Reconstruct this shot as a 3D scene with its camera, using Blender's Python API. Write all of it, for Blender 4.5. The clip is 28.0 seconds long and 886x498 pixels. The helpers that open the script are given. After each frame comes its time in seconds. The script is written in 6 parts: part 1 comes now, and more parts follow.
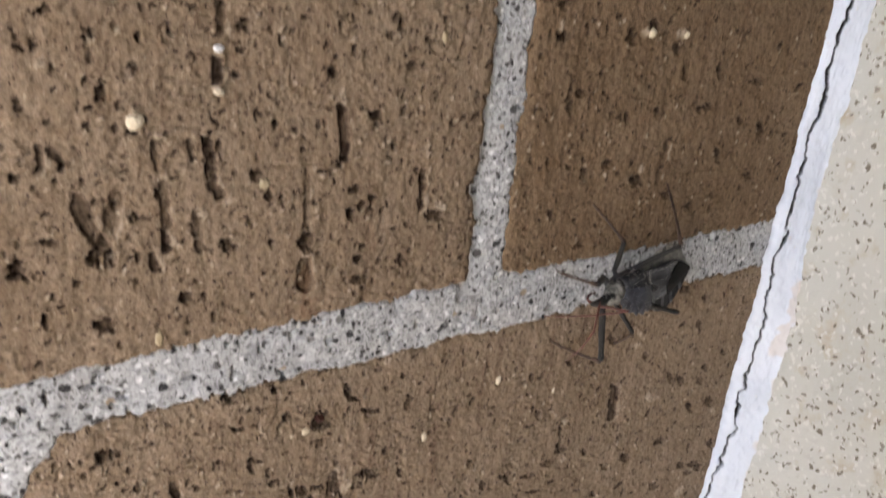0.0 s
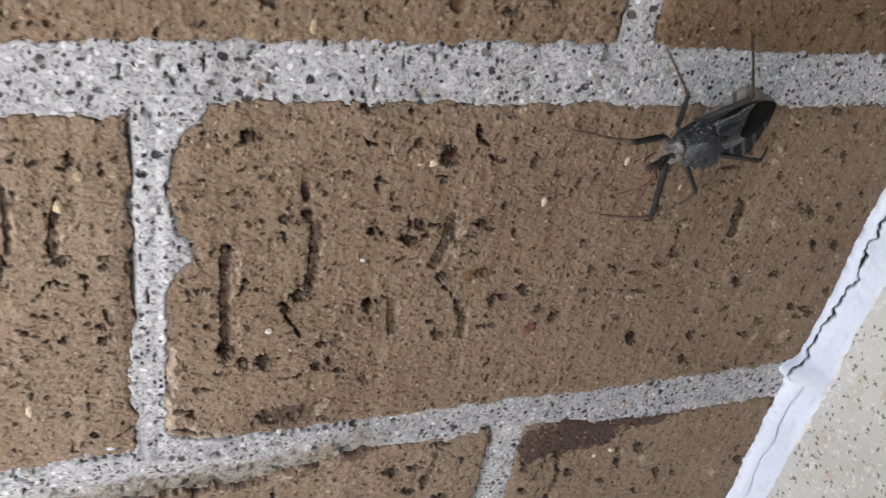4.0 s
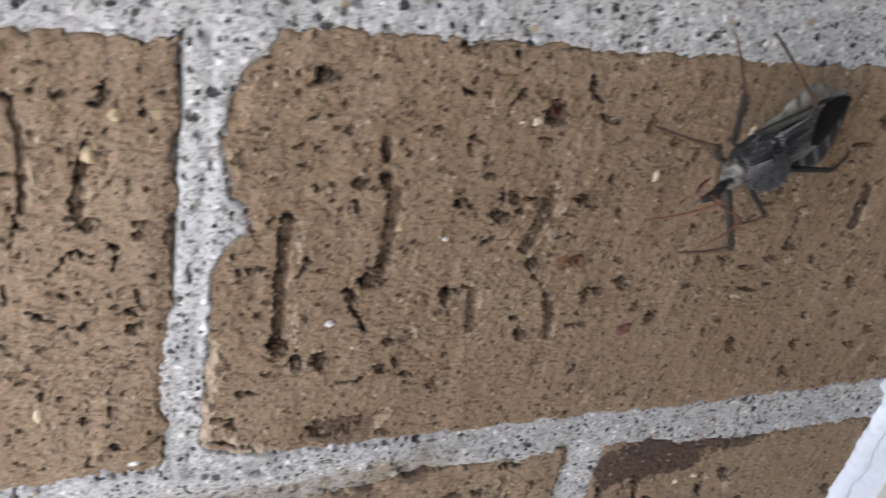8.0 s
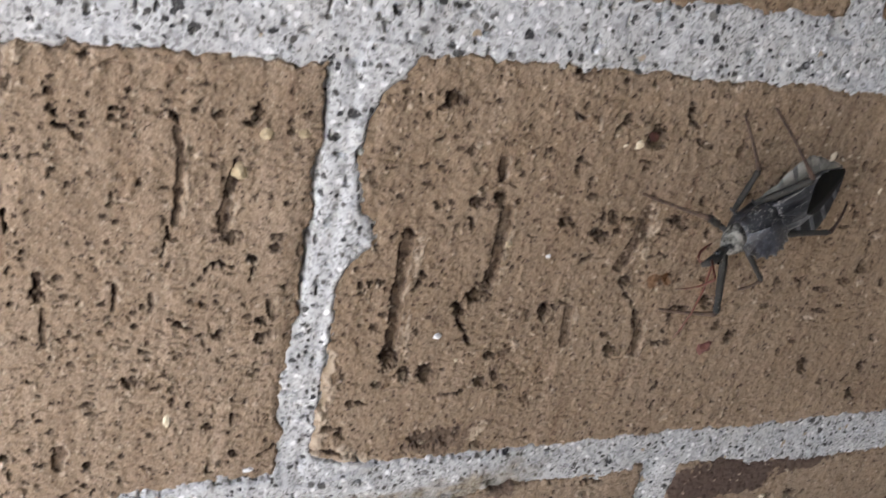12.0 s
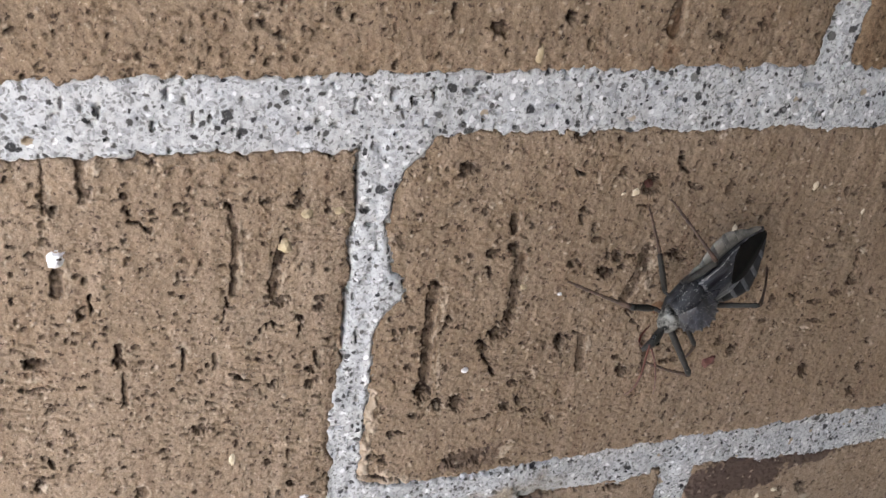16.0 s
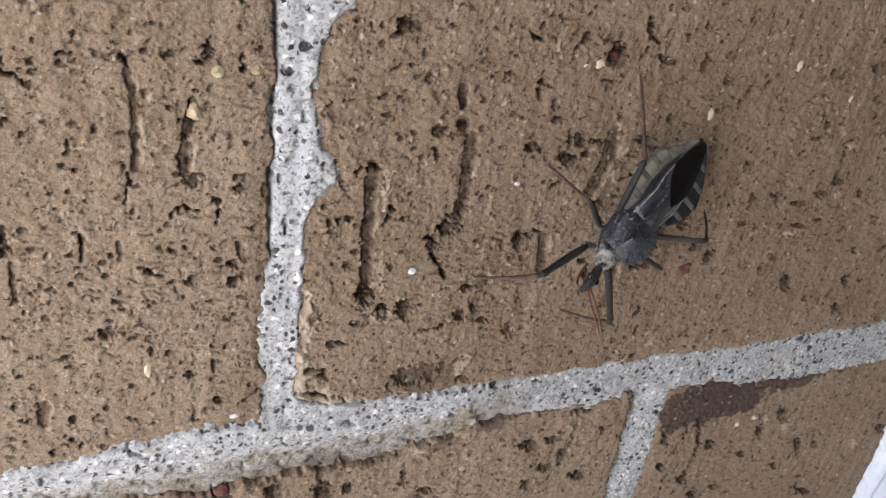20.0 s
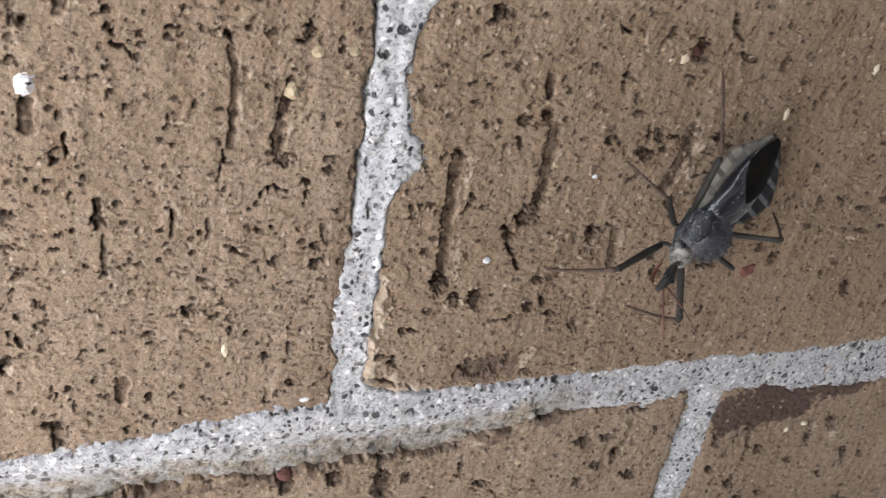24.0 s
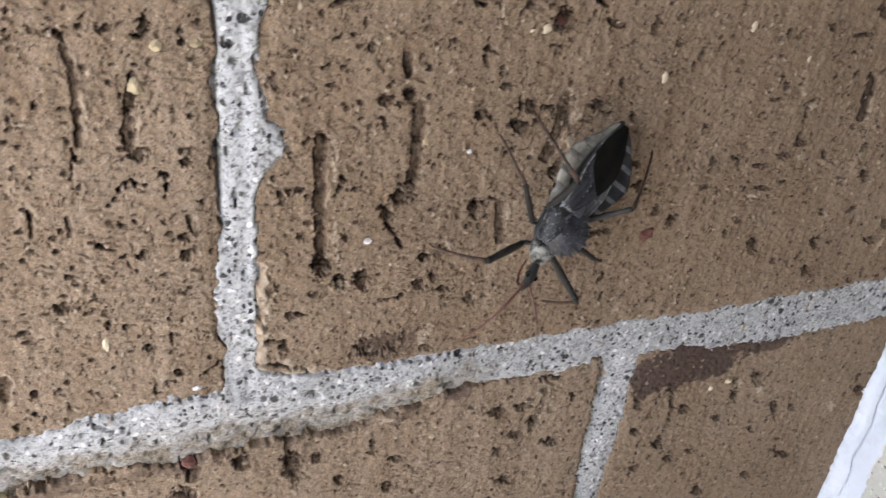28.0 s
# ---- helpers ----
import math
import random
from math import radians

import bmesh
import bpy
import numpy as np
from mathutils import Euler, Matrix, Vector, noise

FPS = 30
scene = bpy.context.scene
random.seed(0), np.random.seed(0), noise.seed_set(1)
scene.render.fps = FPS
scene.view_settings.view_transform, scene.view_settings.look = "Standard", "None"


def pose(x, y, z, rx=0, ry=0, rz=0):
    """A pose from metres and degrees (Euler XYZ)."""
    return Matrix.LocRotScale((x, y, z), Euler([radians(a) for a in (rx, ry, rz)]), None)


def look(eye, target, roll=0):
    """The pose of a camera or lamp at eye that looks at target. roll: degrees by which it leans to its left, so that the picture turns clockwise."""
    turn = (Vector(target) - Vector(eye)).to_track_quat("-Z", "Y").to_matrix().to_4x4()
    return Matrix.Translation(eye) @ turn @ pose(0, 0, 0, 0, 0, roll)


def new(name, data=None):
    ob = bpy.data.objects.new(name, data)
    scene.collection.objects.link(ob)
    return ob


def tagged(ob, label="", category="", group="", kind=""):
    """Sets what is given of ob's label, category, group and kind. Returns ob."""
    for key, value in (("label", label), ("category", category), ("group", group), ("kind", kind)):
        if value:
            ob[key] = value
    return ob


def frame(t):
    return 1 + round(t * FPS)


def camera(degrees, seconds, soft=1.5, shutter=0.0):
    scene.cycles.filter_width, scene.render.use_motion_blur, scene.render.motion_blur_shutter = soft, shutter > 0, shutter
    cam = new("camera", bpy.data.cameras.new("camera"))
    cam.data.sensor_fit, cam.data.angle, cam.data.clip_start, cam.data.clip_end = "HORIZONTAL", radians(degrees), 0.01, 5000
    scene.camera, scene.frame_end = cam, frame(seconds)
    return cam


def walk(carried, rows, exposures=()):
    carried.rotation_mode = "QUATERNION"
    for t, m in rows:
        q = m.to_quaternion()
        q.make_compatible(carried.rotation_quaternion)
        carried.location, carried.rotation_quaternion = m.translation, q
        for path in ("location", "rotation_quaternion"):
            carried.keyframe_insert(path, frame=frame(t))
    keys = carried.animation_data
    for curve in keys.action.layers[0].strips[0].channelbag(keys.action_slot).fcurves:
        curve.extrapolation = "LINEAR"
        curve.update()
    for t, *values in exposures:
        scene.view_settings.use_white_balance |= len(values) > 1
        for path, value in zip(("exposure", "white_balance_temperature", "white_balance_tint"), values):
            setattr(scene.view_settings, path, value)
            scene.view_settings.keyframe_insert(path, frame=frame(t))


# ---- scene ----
SOFT = 1.5
EXPOSURES = ((0.0, 2.9, 7150, 15), (1.2, 2.9, 7080, 15), (2.2, 2.88, 6700, 13), (6.0, 2.85, 6650, 13), (8.0, 2.86, 6620, 13), (9.0, 2.81, 6680, 13), (13.0, 2.9, 6640, 13), (17.0, 2.91, 6620, 13), (18.5, 2.88, 6620, 13), (20.0, 2.92, 6620, 13), (28.0, 2.97, 6560, 13))
SHUTTER = 0.6
cam = camera(54.30, 28.0, soft=SOFT, shutter=SHUTTER)
# seconds, eye (x, y, z) in metres, turn (rx, ry, rz) in degrees
ROWS = [
    (0, -0.00025, -0.10366, 1.29359, 65.303, -5.070, -31.582),
    (0.5, 0.00158, -0.10464, 1.28839, 62.906, -5.665, -30.471),
    (1, -0.00298, -0.10744, 1.28904, 60.925, -6.874, -27.686),
    (1.5, -0.00717, -0.11194, 1.29008, 59.094, -6.672, -24.252),
    (2, -0.01565, -0.11645, 1.28769, 57.919, -7.201, -20.650),
    (2.5, -0.01765, -0.11293, 1.28426, 57.549, -8.200, -19.554),
    (3, -0.01725, -0.11202, 1.28085, 57.083, -8.563, -19.244),
    (3.5, -0.01175, -0.11584, 1.27674, 56.753, -8.816, -19.759),
    (5.5, -0.00198, -0.10236, 1.26108, 58.290, -12.078, -22.454),
    (6, -0.00967, -0.09844, 1.25750, 58.999, -12.157, -21.760),
    (6.5, -0.01015, -0.09700, 1.25300, 59.420, -11.863, -21.194),
    (7, -0.01492, -0.09519, 1.24960, 59.240, -11.694, -20.379),
    (7.5, -0.01730, -0.09252, 1.24790, 59.010, -11.656, -19.907),
    (8, -0.01194, -0.09422, 1.25067, 58.792, -10.864, -20.805),
    (8.5, -0.00202, -0.09687, 1.25586, 59.045, -11.250, -22.547),
    (9, -0.00238, -0.10307, 1.25936, 60.340, -12.441, -24.039),
    (9.5, -0.00876, -0.10683, 1.25779, 60.765, -13.283, -24.555),
    (10, -0.01185, -0.10254, 1.25094, 61.081, -13.673, -24.443),
    (10.5, -0.02114, -0.09989, 1.24610, 60.674, -13.062, -23.374),
    (11, -0.02061, -0.10476, 1.25079, 61.523, -11.433, -22.217),
    (11.5, -0.02364, -0.10090, 1.25340, 62.018, -10.721, -21.189),
    (12, -0.02809, -0.09634, 1.24815, 61.453, -10.946, -20.323),
    (12.5, -0.03110, -0.09713, 1.24595, 60.670, -10.671, -19.931),
    (13, -0.03358, -0.09968, 1.24690, 60.042, -10.307, -19.416),
    (13.5, -0.03860, -0.10233, 1.24764, 59.671, -10.287, -19.141),
    (15.5, -0.03651, -0.10791, 1.25428, 59.828, -8.359, -20.335),
    (16, -0.03328, -0.10428, 1.26377, 60.675, -7.319, -20.447),
    (16.5, -0.03986, -0.10697, 1.25993, 61.023, -7.181, -20.536),
    (17, -0.04268, -0.11067, 1.25711, 60.635, -7.597, -20.583),
    (17.5, -0.03719, -0.10967, 1.25603, 60.854, -7.849, -20.917),
    (18, -0.03721, -0.10881, 1.25029, 61.184, -8.331, -21.317),
    (18.5, -0.03667, -0.10633, 1.24540, 60.643, -8.464, -21.061),
    (19, -0.03525, -0.10430, 1.24311, 59.985, -8.114, -20.894),
    (19.5, -0.02904, -0.10259, 1.24481, 59.659, -7.624, -21.573),
    (20, -0.02358, -0.10107, 1.24438, 59.717, -7.314, -21.941),
    (20.5, -0.02585, -0.10323, 1.24580, 59.884, -7.532, -22.162),
    (21, -0.02623, -0.10481, 1.25003, 59.819, -7.361, -21.790),
    (21.5, -0.03006, -0.10670, 1.24521, 59.824, -7.596, -20.634),
    (23.5, -0.03244, -0.10193, 1.24338, 59.612, -8.507, -20.756),
    (24, -0.03373, -0.09878, 1.24067, 60.031, -8.780, -20.763),
    (24.5, -0.03483, -0.09566, 1.23732, 60.188, -8.938, -20.858),
    (25, -0.03686, -0.09625, 1.24156, 60.103, -8.141, -21.075),
    (25.5, -0.03011, -0.10124, 1.24116, 59.694, -7.457, -21.342),
    (26, -0.02826, -0.10412, 1.24479, 59.550, -7.311, -21.993),
    (26.5, -0.02845, -0.10440, 1.24652, 59.671, -6.865, -22.096),
    (27, -0.02816, -0.10348, 1.24609, 59.399, -6.388, -21.893),
    (27.5, -0.02331, -0.10347, 1.24185, 58.799, -6.199, -22.252),
    (28, -0.01633, -0.10557, 1.24457, 58.281, -5.785, -22.052),
]
walk(cam, [(t, pose(*row)) for t, *row in ROWS], EXPOSURES)

# ---- light of an overcast day, blocked overhead by an added slab ----
SUN_FROM = Vector((-0.43, -0.55, 0.715)).normalized()      # towards the brightest part of the sky
world = bpy.data.worlds.new("overcast_sky")
world.use_nodes = True
scene.world = world
sky = world.node_tree.nodes.new("ShaderNodeTexSky")
sky.sky_type, sky.sun_disc = "NISHITA", False
sky.sun_elevation = math.asin(SUN_FROM.z)
sky.sun_rotation = math.atan2(SUN_FROM.x, SUN_FROM.y)
sky.air_density, sky.dust_density, sky.ozone_density = 1.0, 1.5, 1.0
background = world.node_tree.nodes["Background"]
background.inputs["Strength"].default_value = 0.15
world.node_tree.links.new(sky.outputs[0], background.inputs["Color"])
sun_data = bpy.data.lights.new("sun", "SUN")
sun_data.energy, sun_data.angle, sun_data.color = 5.0, radians(2), (1.0, 0.97, 0.92)
sun = new("sun", sun_data)
sun.matrix_world = look(SUN_FROM * 20, (0, 0, 0))

# ---- materials ----
def nodes_of(name, roughness=0.9, specular=0.3):
    m = bpy.data.materials.new(name)
    m.use_nodes = True
    t = m.node_tree
    b = t.nodes["Principled BSDF"]
    b.inputs["Roughness"].default_value = roughness
    b.inputs["Specular IOR Level"].default_value = specular
    return m, t, b


def node(t, kind, links=(), **values):
    """A node with its values set by socket name (spaces as underscores) and its links made."""
    n = t.nodes.new(kind)
    for key, value in values.items():
        if key in ("operation", "blend_type", "data_type", "feature", "attribute_name", "noise_dimensions"):
            setattr_plain(n, key, value)
        else:
            n.inputs[key.replace("_", " ")].default_value = value
    for socket, source in links:
        t.links.new(source, n.inputs[socket])
    return n


def setattr_plain(n, key, value):
    if key == "operation":
        n.operation = value
    elif key == "blend_type":
        n.blend_type = value
    elif key == "data_type":
        n.data_type = value
    elif key == "feature":
        n.feature = value
    elif key == "attribute_name":
        n.attribute_name = value
    elif key == "noise_dimensions":
        n.noise_dimensions = value


def spot(t, source, low, high):
    """0 below low, 1 above high."""
    n = t.nodes.new("ShaderNodeMapRange")
    n.inputs["From Min"].default_value, n.inputs["From Max"].default_value = low, high
    t.links.new(source, n.inputs["Value"])
    return n.outputs["Result"]


def blend(t, factor, a, b, kind="MIX"):
    n = t.nodes.new("ShaderNodeMix")
    n.data_type, n.blend_type = "RGBA", kind
    for socket, v in ((n.inputs["Factor"], factor), (n.inputs[6], a), (n.inputs[7], b)):
        if isinstance(v, (int, float)):
            socket.default_value = v
        elif isinstance(v, tuple):
            socket.default_value = (*v, 1) if len(v) == 3 else v
        else:
            t.links.new(v, socket)
    return n.outputs[2]


def noise_of(t, where, scale, detail=3.0, rough=0.55):
    return node(t, "ShaderNodeTexNoise", [("Vector", where)], Scale=scale, Detail=detail, Roughness=rough).outputs["Fac"]


def cells_of(t, where, scale):
    """Random grey per grain."""
    v = node(t, "ShaderNodeTexVoronoi", [("Vector", where)], Scale=scale)
    s = t.nodes.new("ShaderNodeSeparateColor")
    t.links.new(v.outputs["Color"], s.inputs[0])
    return s.outputs[0], s.outputs[1], v.outputs["Distance"]


def bumped(t, b, heights):
    """heights: (socket, strength, metres)."""
    last = None
    for source, strength, far in heights:
        n = node(t, "ShaderNodeBump", [("Height", source)], Strength=strength, Distance=far)
        if last:
            t.links.new(last, n.inputs["Normal"])
        last = n.outputs["Normal"]
    t.links.new(last, b.inputs["Normal"])


def where_of(t, random_shift=False):
    c = t.nodes.new("ShaderNodeTexCoord").outputs["Object"]
    if not random_shift:
        return c
    r = t.nodes.new("ShaderNodeObjectInfo").outputs["Random"]
    return node(t, "ShaderNodeVectorMath", [(0, c), (1, r)], operation="ADD").outputs[0]


def warped(t, where, scale, far):
    """The place shifted by noise, for grains with broken outlines."""
    n = node(t, "ShaderNodeTexNoise", [("Vector", where)], Scale=scale, Detail=3.0).outputs["Color"]
    n = node(t, "ShaderNodeVectorMath", [(0, n)], operation="SUBTRACT")
    n.inputs[1].default_value = (0.5, 0.5, 0.5)
    k = node(t, "ShaderNodeVectorMath", [(0, n.outputs[0])], operation="SCALE", Scale=2 * far)
    return node(t, "ShaderNodeVectorMath", [(0, where), (1, k.outputs[0])], operation="ADD").outputs[0]


def brick_material():
    m, t, b = nodes_of("fired_clay", 0.92, 0.2)
    w = where_of(t, True)
    broad, mid, fine = noise_of(t, w, 45, 4), noise_of(t, w, 260, 4, 0.65), noise_of(t, w, 1500, 4, 0.7)
    c = blend(t, spot(t, broad, 0.35, 0.65), BRICK_A, BRICK_B)
    c = blend(t, spot(t, mid, 0.5, 0.75), c, BRICK_C)
    drag = noise_of(t, node(t, "ShaderNodeMapping", [("Vector", w)], Scale=(1.0, 1.0, 0.09)).outputs[0], 420, 3, 0.6)
    c = blend(t, spot(t, drag, 0.55, 0.75), c, (0.19, 0.13, 0.09))
    c = blend(t, spot(t, drag, 0.45, 0.25), c, (0.33, 0.25, 0.19))
    c = blend(t, spot(t, fine, 0.56, 0.8), c, (0.37, 0.29, 0.22))
    c = blend(t, spot(t, fine, 0.42, 0.2), c, (0.135, 0.095, 0.068))
    speck = noise_of(t, w, 1000, 6, 0.8)
    c = blend(t, spot(t, speck, 0.35, 0.3), c, (0.085, 0.058, 0.042))
    c = blend(t, spot(t, speck, 0.67, 0.72), c, (0.43, 0.36, 0.29))
    # sand grains and torn grain of the clay body
    g1, g2, d = cells_of(t, warped(t, w, 1300, 0.0006), 1300)
    grain = spot(t, d, 0.5, 0.3)
    f = node(t, "ShaderNodeMath", [(0, spot(t, g1, 0.05, 0.045)), (1, grain)], operation="MULTIPLY").outputs[0]
    c = blend(t, f, c, (0.05, 0.033, 0.025))
    # hair-fine tears across and along the drag of the wire
    for stretch, low, high in (((0.6, 1.0, 1.8), 0.69, 0.73), ((1.6, 1.0, 0.6), 0.69, 0.73)):
        tear = noise_of(t, node(t, "ShaderNodeMapping", [("Vector", warped(t, w, 500, 0.0016))], Scale=stretch).outputs[0], 800, 3, 0.6)
        c = blend(t, spot(t, tear, low, high), c, (0.04, 0.026, 0.02))
    c = blend(t, 0.1, c, blend(t, g2, (0.1, 0.065, 0.05), (0.48, 0.37, 0.27)))
    peck = noise_of(t, node(t, "ShaderNodeMapping", [("Vector", w)], Scale=(1.0, 1.0, 0.75)).outputs[0], 1500, 5, 0.72)
    grain = node(t, "ShaderNodeAttribute", attribute_name="grain").outputs["Fac"]
    for low, high, colour in ((0.4, 0.35, (0.06, 0.041, 0.031)), (0.6, 0.66, (0.42, 0.35, 0.275))):
        c = blend(t, node(t, "ShaderNodeMath", [(0, spot(t, peck, low, high)), (1, grain)], operation="MULTIPLY").outputs[0], c, colour)
    # dark torn flecks and crumbs of paler clay
    torn = noise_of(t, node(t, "ShaderNodeMapping", [("Vector", warped(t, w, 900, 0.0009))], Scale=(0.8, 1.0, 1.25)).outputs[0], 620, 4, 0.62)
    c = blend(t, spot(t, torn, 0.655, 0.69), c, (0.07, 0.047, 0.035))
    crumb = noise_of(t, warped(t, w, 1100, 0.0007), 760, 4, 0.65)
    c = blend(t, spot(t, crumb, 0.66, 0.7), c, (0.4, 0.32, 0.24))
    dust = noise_of(t, w, 3800, 2, 0.8)
    c = blend(t, 1.0, c, blend(t, spot(t, dust, 0.3, 0.7), (0.66, 0.65, 0.63), (1.32, 1.31, 1.3)), "MULTIPLY")
    # each brick's clay tone, with dimmer light on some put into the colour
    tone = node(t, "ShaderNodeAttribute", attribute_name="tone").outputs["Fac"]
    c = blend(t, tone, c, (0.67, 0.61, 0.53), "MULTIPLY")
    # the near-black is shade painted into hollows, over the brown of torn clay
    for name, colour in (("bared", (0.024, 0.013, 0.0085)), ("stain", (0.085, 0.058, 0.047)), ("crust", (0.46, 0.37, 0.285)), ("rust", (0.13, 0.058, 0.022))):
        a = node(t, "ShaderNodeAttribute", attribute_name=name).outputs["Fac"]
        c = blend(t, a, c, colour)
    t.links.new(c, b.inputs["Base Color"])
    bumped(t, b, [(mid, 0.45, 0.0005), (fine, 0.6, 0.00025), (speck, 0.7, 0.0003), (crumb, 0.4, 0.0003)])
    return m


def mortar_material():
    m, t, b = nodes_of("sand_mortar", 0.95, 0.2)
    w = where_of(t)
    broad, fine = noise_of(t, w, 70, 3), noise_of(t, w, 2200, 3, 0.7)
    c = blend(t, spot(t, broad, 0.35, 0.65), (0.36, 0.365, 0.38), (0.46, 0.455, 0.455))
    w = warped(t, w, 900, 0.0007)
    g1, g2, d = cells_of(t, w, 2700)
    c = blend(t, spot(t, g1, 0.0, 1.0), c, (0.5, 0.505, 0.515))
    c = blend(t, spot(t, g2, 0.8, 0.82), c, (0.2, 0.198, 0.198))
    c = blend(t, spot(t, noise_of(t, w, 1300, 3, 0.6), 0.52, 0.62), c, (0.3, 0.3, 0.31))
    h1, h2, e = cells_of(t, w, 560)
    stone = node(t, "ShaderNodeMath", [(0, spot(t, h1, 0.92, 0.925)), (1, spot(t, e, 0.46, 0.36))], operation="MULTIPLY").outputs[0]
    c = blend(t, stone, c, blend(t, h2, (0.02, 0.02, 0.024), (0.15, 0.145, 0.14)))
    k1, k2, f = cells_of(t, w, 1050)
    sand = node(t, "ShaderNodeMath", [(0, spot(t, k1, 0.8, 0.805)), (1, spot(t, f, 0.5, 0.38))], operation="MULTIPLY").outputs[0]
    c = blend(t, sand, c, blend(t, k2, (0.015, 0.015, 0.019), (0.1, 0.095, 0.09)))
    light = node(t, "ShaderNodeMath", [(0, spot(t, k1, 0.1, 0.09)), (1, spot(t, f, 0.5, 0.38))], operation="MULTIPLY").outputs[0]
    c = blend(t, light, c, (0.66, 0.66, 0.67))
    tan = node(t, "ShaderNodeMath", [(0, spot(t, h1, 0.022, 0.018)), (1, spot(t, e, 0.42, 0.34))], operation="MULTIPLY").outputs[0]
    c = blend(t, tan, c, (0.32, 0.25, 0.18))
    c = blend(t, spot(t, fine, 0.42, 0.28), c, (0.26, 0.255, 0.25))
    soil = node(t, "ShaderNodeAttribute", attribute_name="soil").outputs["Fac"]
    c = blend(t, soil, c, blend(t, spot(t, fine, 0.4, 0.6), (0.14, 0.115, 0.088), (0.33, 0.29, 0.24)))
    t.links.new(c, b.inputs["Base Color"])
    bumped(t, b, [(g1, 0.3, 0.0002), (fine, 0.4, 0.0002), (k1, 0.3, 0.0003)])
    return m


def concrete_material():
    m, t, b = nodes_of("precast_concrete", 0.9, 0.25)
    w = where_of(t)
    broad, mid, fine = noise_of(t, w, 30, 4), noise_of(t, w, 160, 4), noise_of(t, w, 1200, 4, 0.7)
    c = blend(t, spot(t, broad, 0.35, 0.65), (0.37, 0.365, 0.335), (0.44, 0.432, 0.4))
    c = blend(t, spot(t, mid, 0.55, 0.75), c, (0.36, 0.31, 0.24))
    c = blend(t, spot(t, fine, 0.6, 0.7), c, (0.47, 0.46, 0.43))
    w = warped(t, w, 700, 0.0012)
    g1, g2, d = cells_of(t, w, 420)
    dark = node(t, "ShaderNodeMath", [(0, spot(t, g1, 0.9, 0.91)), (1, spot(t, d, 0.36, 0.28))], operation="MULTIPLY").outputs[0]
    c = blend(t, dark, c, blend(t, g2, (0.04, 0.035, 0.03), (0.25, 0.2, 0.15)))
    h1, h2, e = cells_of(t, w, 1300)
    c = blend(t, spot(t, h1, 0.93, 0.95), c, (0.15, 0.13, 0.105))
    c = blend(t, spot(t, h2, 0.9, 0.93), c, (0.5, 0.49, 0.46))
    t.links.new(c, b.inputs["Base Color"])
    bumped(t, b, [(mid, 0.3, 0.0008), (fine, 0.5, 0.0003)])
    return m


def sealant_material():
    m, t, b = nodes_of("white_sealant", 0.55, 0.4)
    w = where_of(t)
    broad, fine = noise_of(t, w, 60, 4), noise_of(t, w, 700, 3)
    c = blend(t, spot(t, broad, 0.4, 0.7), (0.56, 0.60, 0.68), (0.47, 0.51, 0.59))
    c = blend(t, spot(t, fine, 0.7, 0.76), c, (0.55, 0.5, 0.42))
    c = blend(t, node(t, "ShaderNodeAttribute", attribute_name="dirt").outputs["Fac"], c, (0.5, 0.36, 0.24))
    # darkness of the open crack, painted black
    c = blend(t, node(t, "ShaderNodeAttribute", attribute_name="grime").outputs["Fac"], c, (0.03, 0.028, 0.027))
    t.links.new(c, b.inputs["Base Color"])
    bumped(t, b, [(broad, 0.3, 0.001), (fine, 0.4, 0.0003)])
    return m


def plain_material(name, low, high, scale, roughness=0.6, specular=0.4, bump=0.0001, spread=0.15):
    m, t, b = nodes_of(name, roughness, specular)
    w = where_of(t)
    n = noise_of(t, w, scale, 4, 0.65)
    t.links.new(blend(t, spot(t, n, 0.5 - spread, 0.5 + spread), low, high), b.inputs["Base Color"])
    bumped(t, b, [(n, 0.6, bump)])
    return m


BRICK_A, BRICK_B, BRICK_C = (0.242, 0.178, 0.127), (0.283, 0.214, 0.158), (0.224, 0.158, 0.106)
BRICK, MORTAR, CONCRETE, SEALANT = brick_material(), mortar_material(), concrete_material(), sealant_material()
PAVING = plain_material("paving", (0.3, 0.29, 0.27), (0.38, 0.37, 0.34), 30, 0.9, 0.3, 0.002)
# dark, so that the added wall opposite throws back little light
SHADE_WALL_DARK = plain_material("shade_wall_dark", (0.07, 0.068, 0.065), (0.1, 0.097, 0.092), 30, 0.8, 0.3, 0.0005)
GRIT = {
    "white": plain_material("white_grit", (0.5, 0.5, 0.52), (0.78, 0.78, 0.8), 1500, 0.7),
    "cream": plain_material("cream_grit", (0.5, 0.42, 0.3), (0.68, 0.6, 0.46), 900, 0.8),
    "yellow": plain_material("yellow_grit", (0.3, 0.23, 0.14), (0.44, 0.36, 0.24), 900, 0.8),
    "red": plain_material("red_grit", (0.09, 0.034, 0.028), (0.14, 0.056, 0.044), 900, 0.8),
    # stands for the shade in a small hole
    "dark": plain_material("hole_shade", (0.02, 0.017, 0.016), (0.05, 0.035, 0.03), 900, 0.8),
}

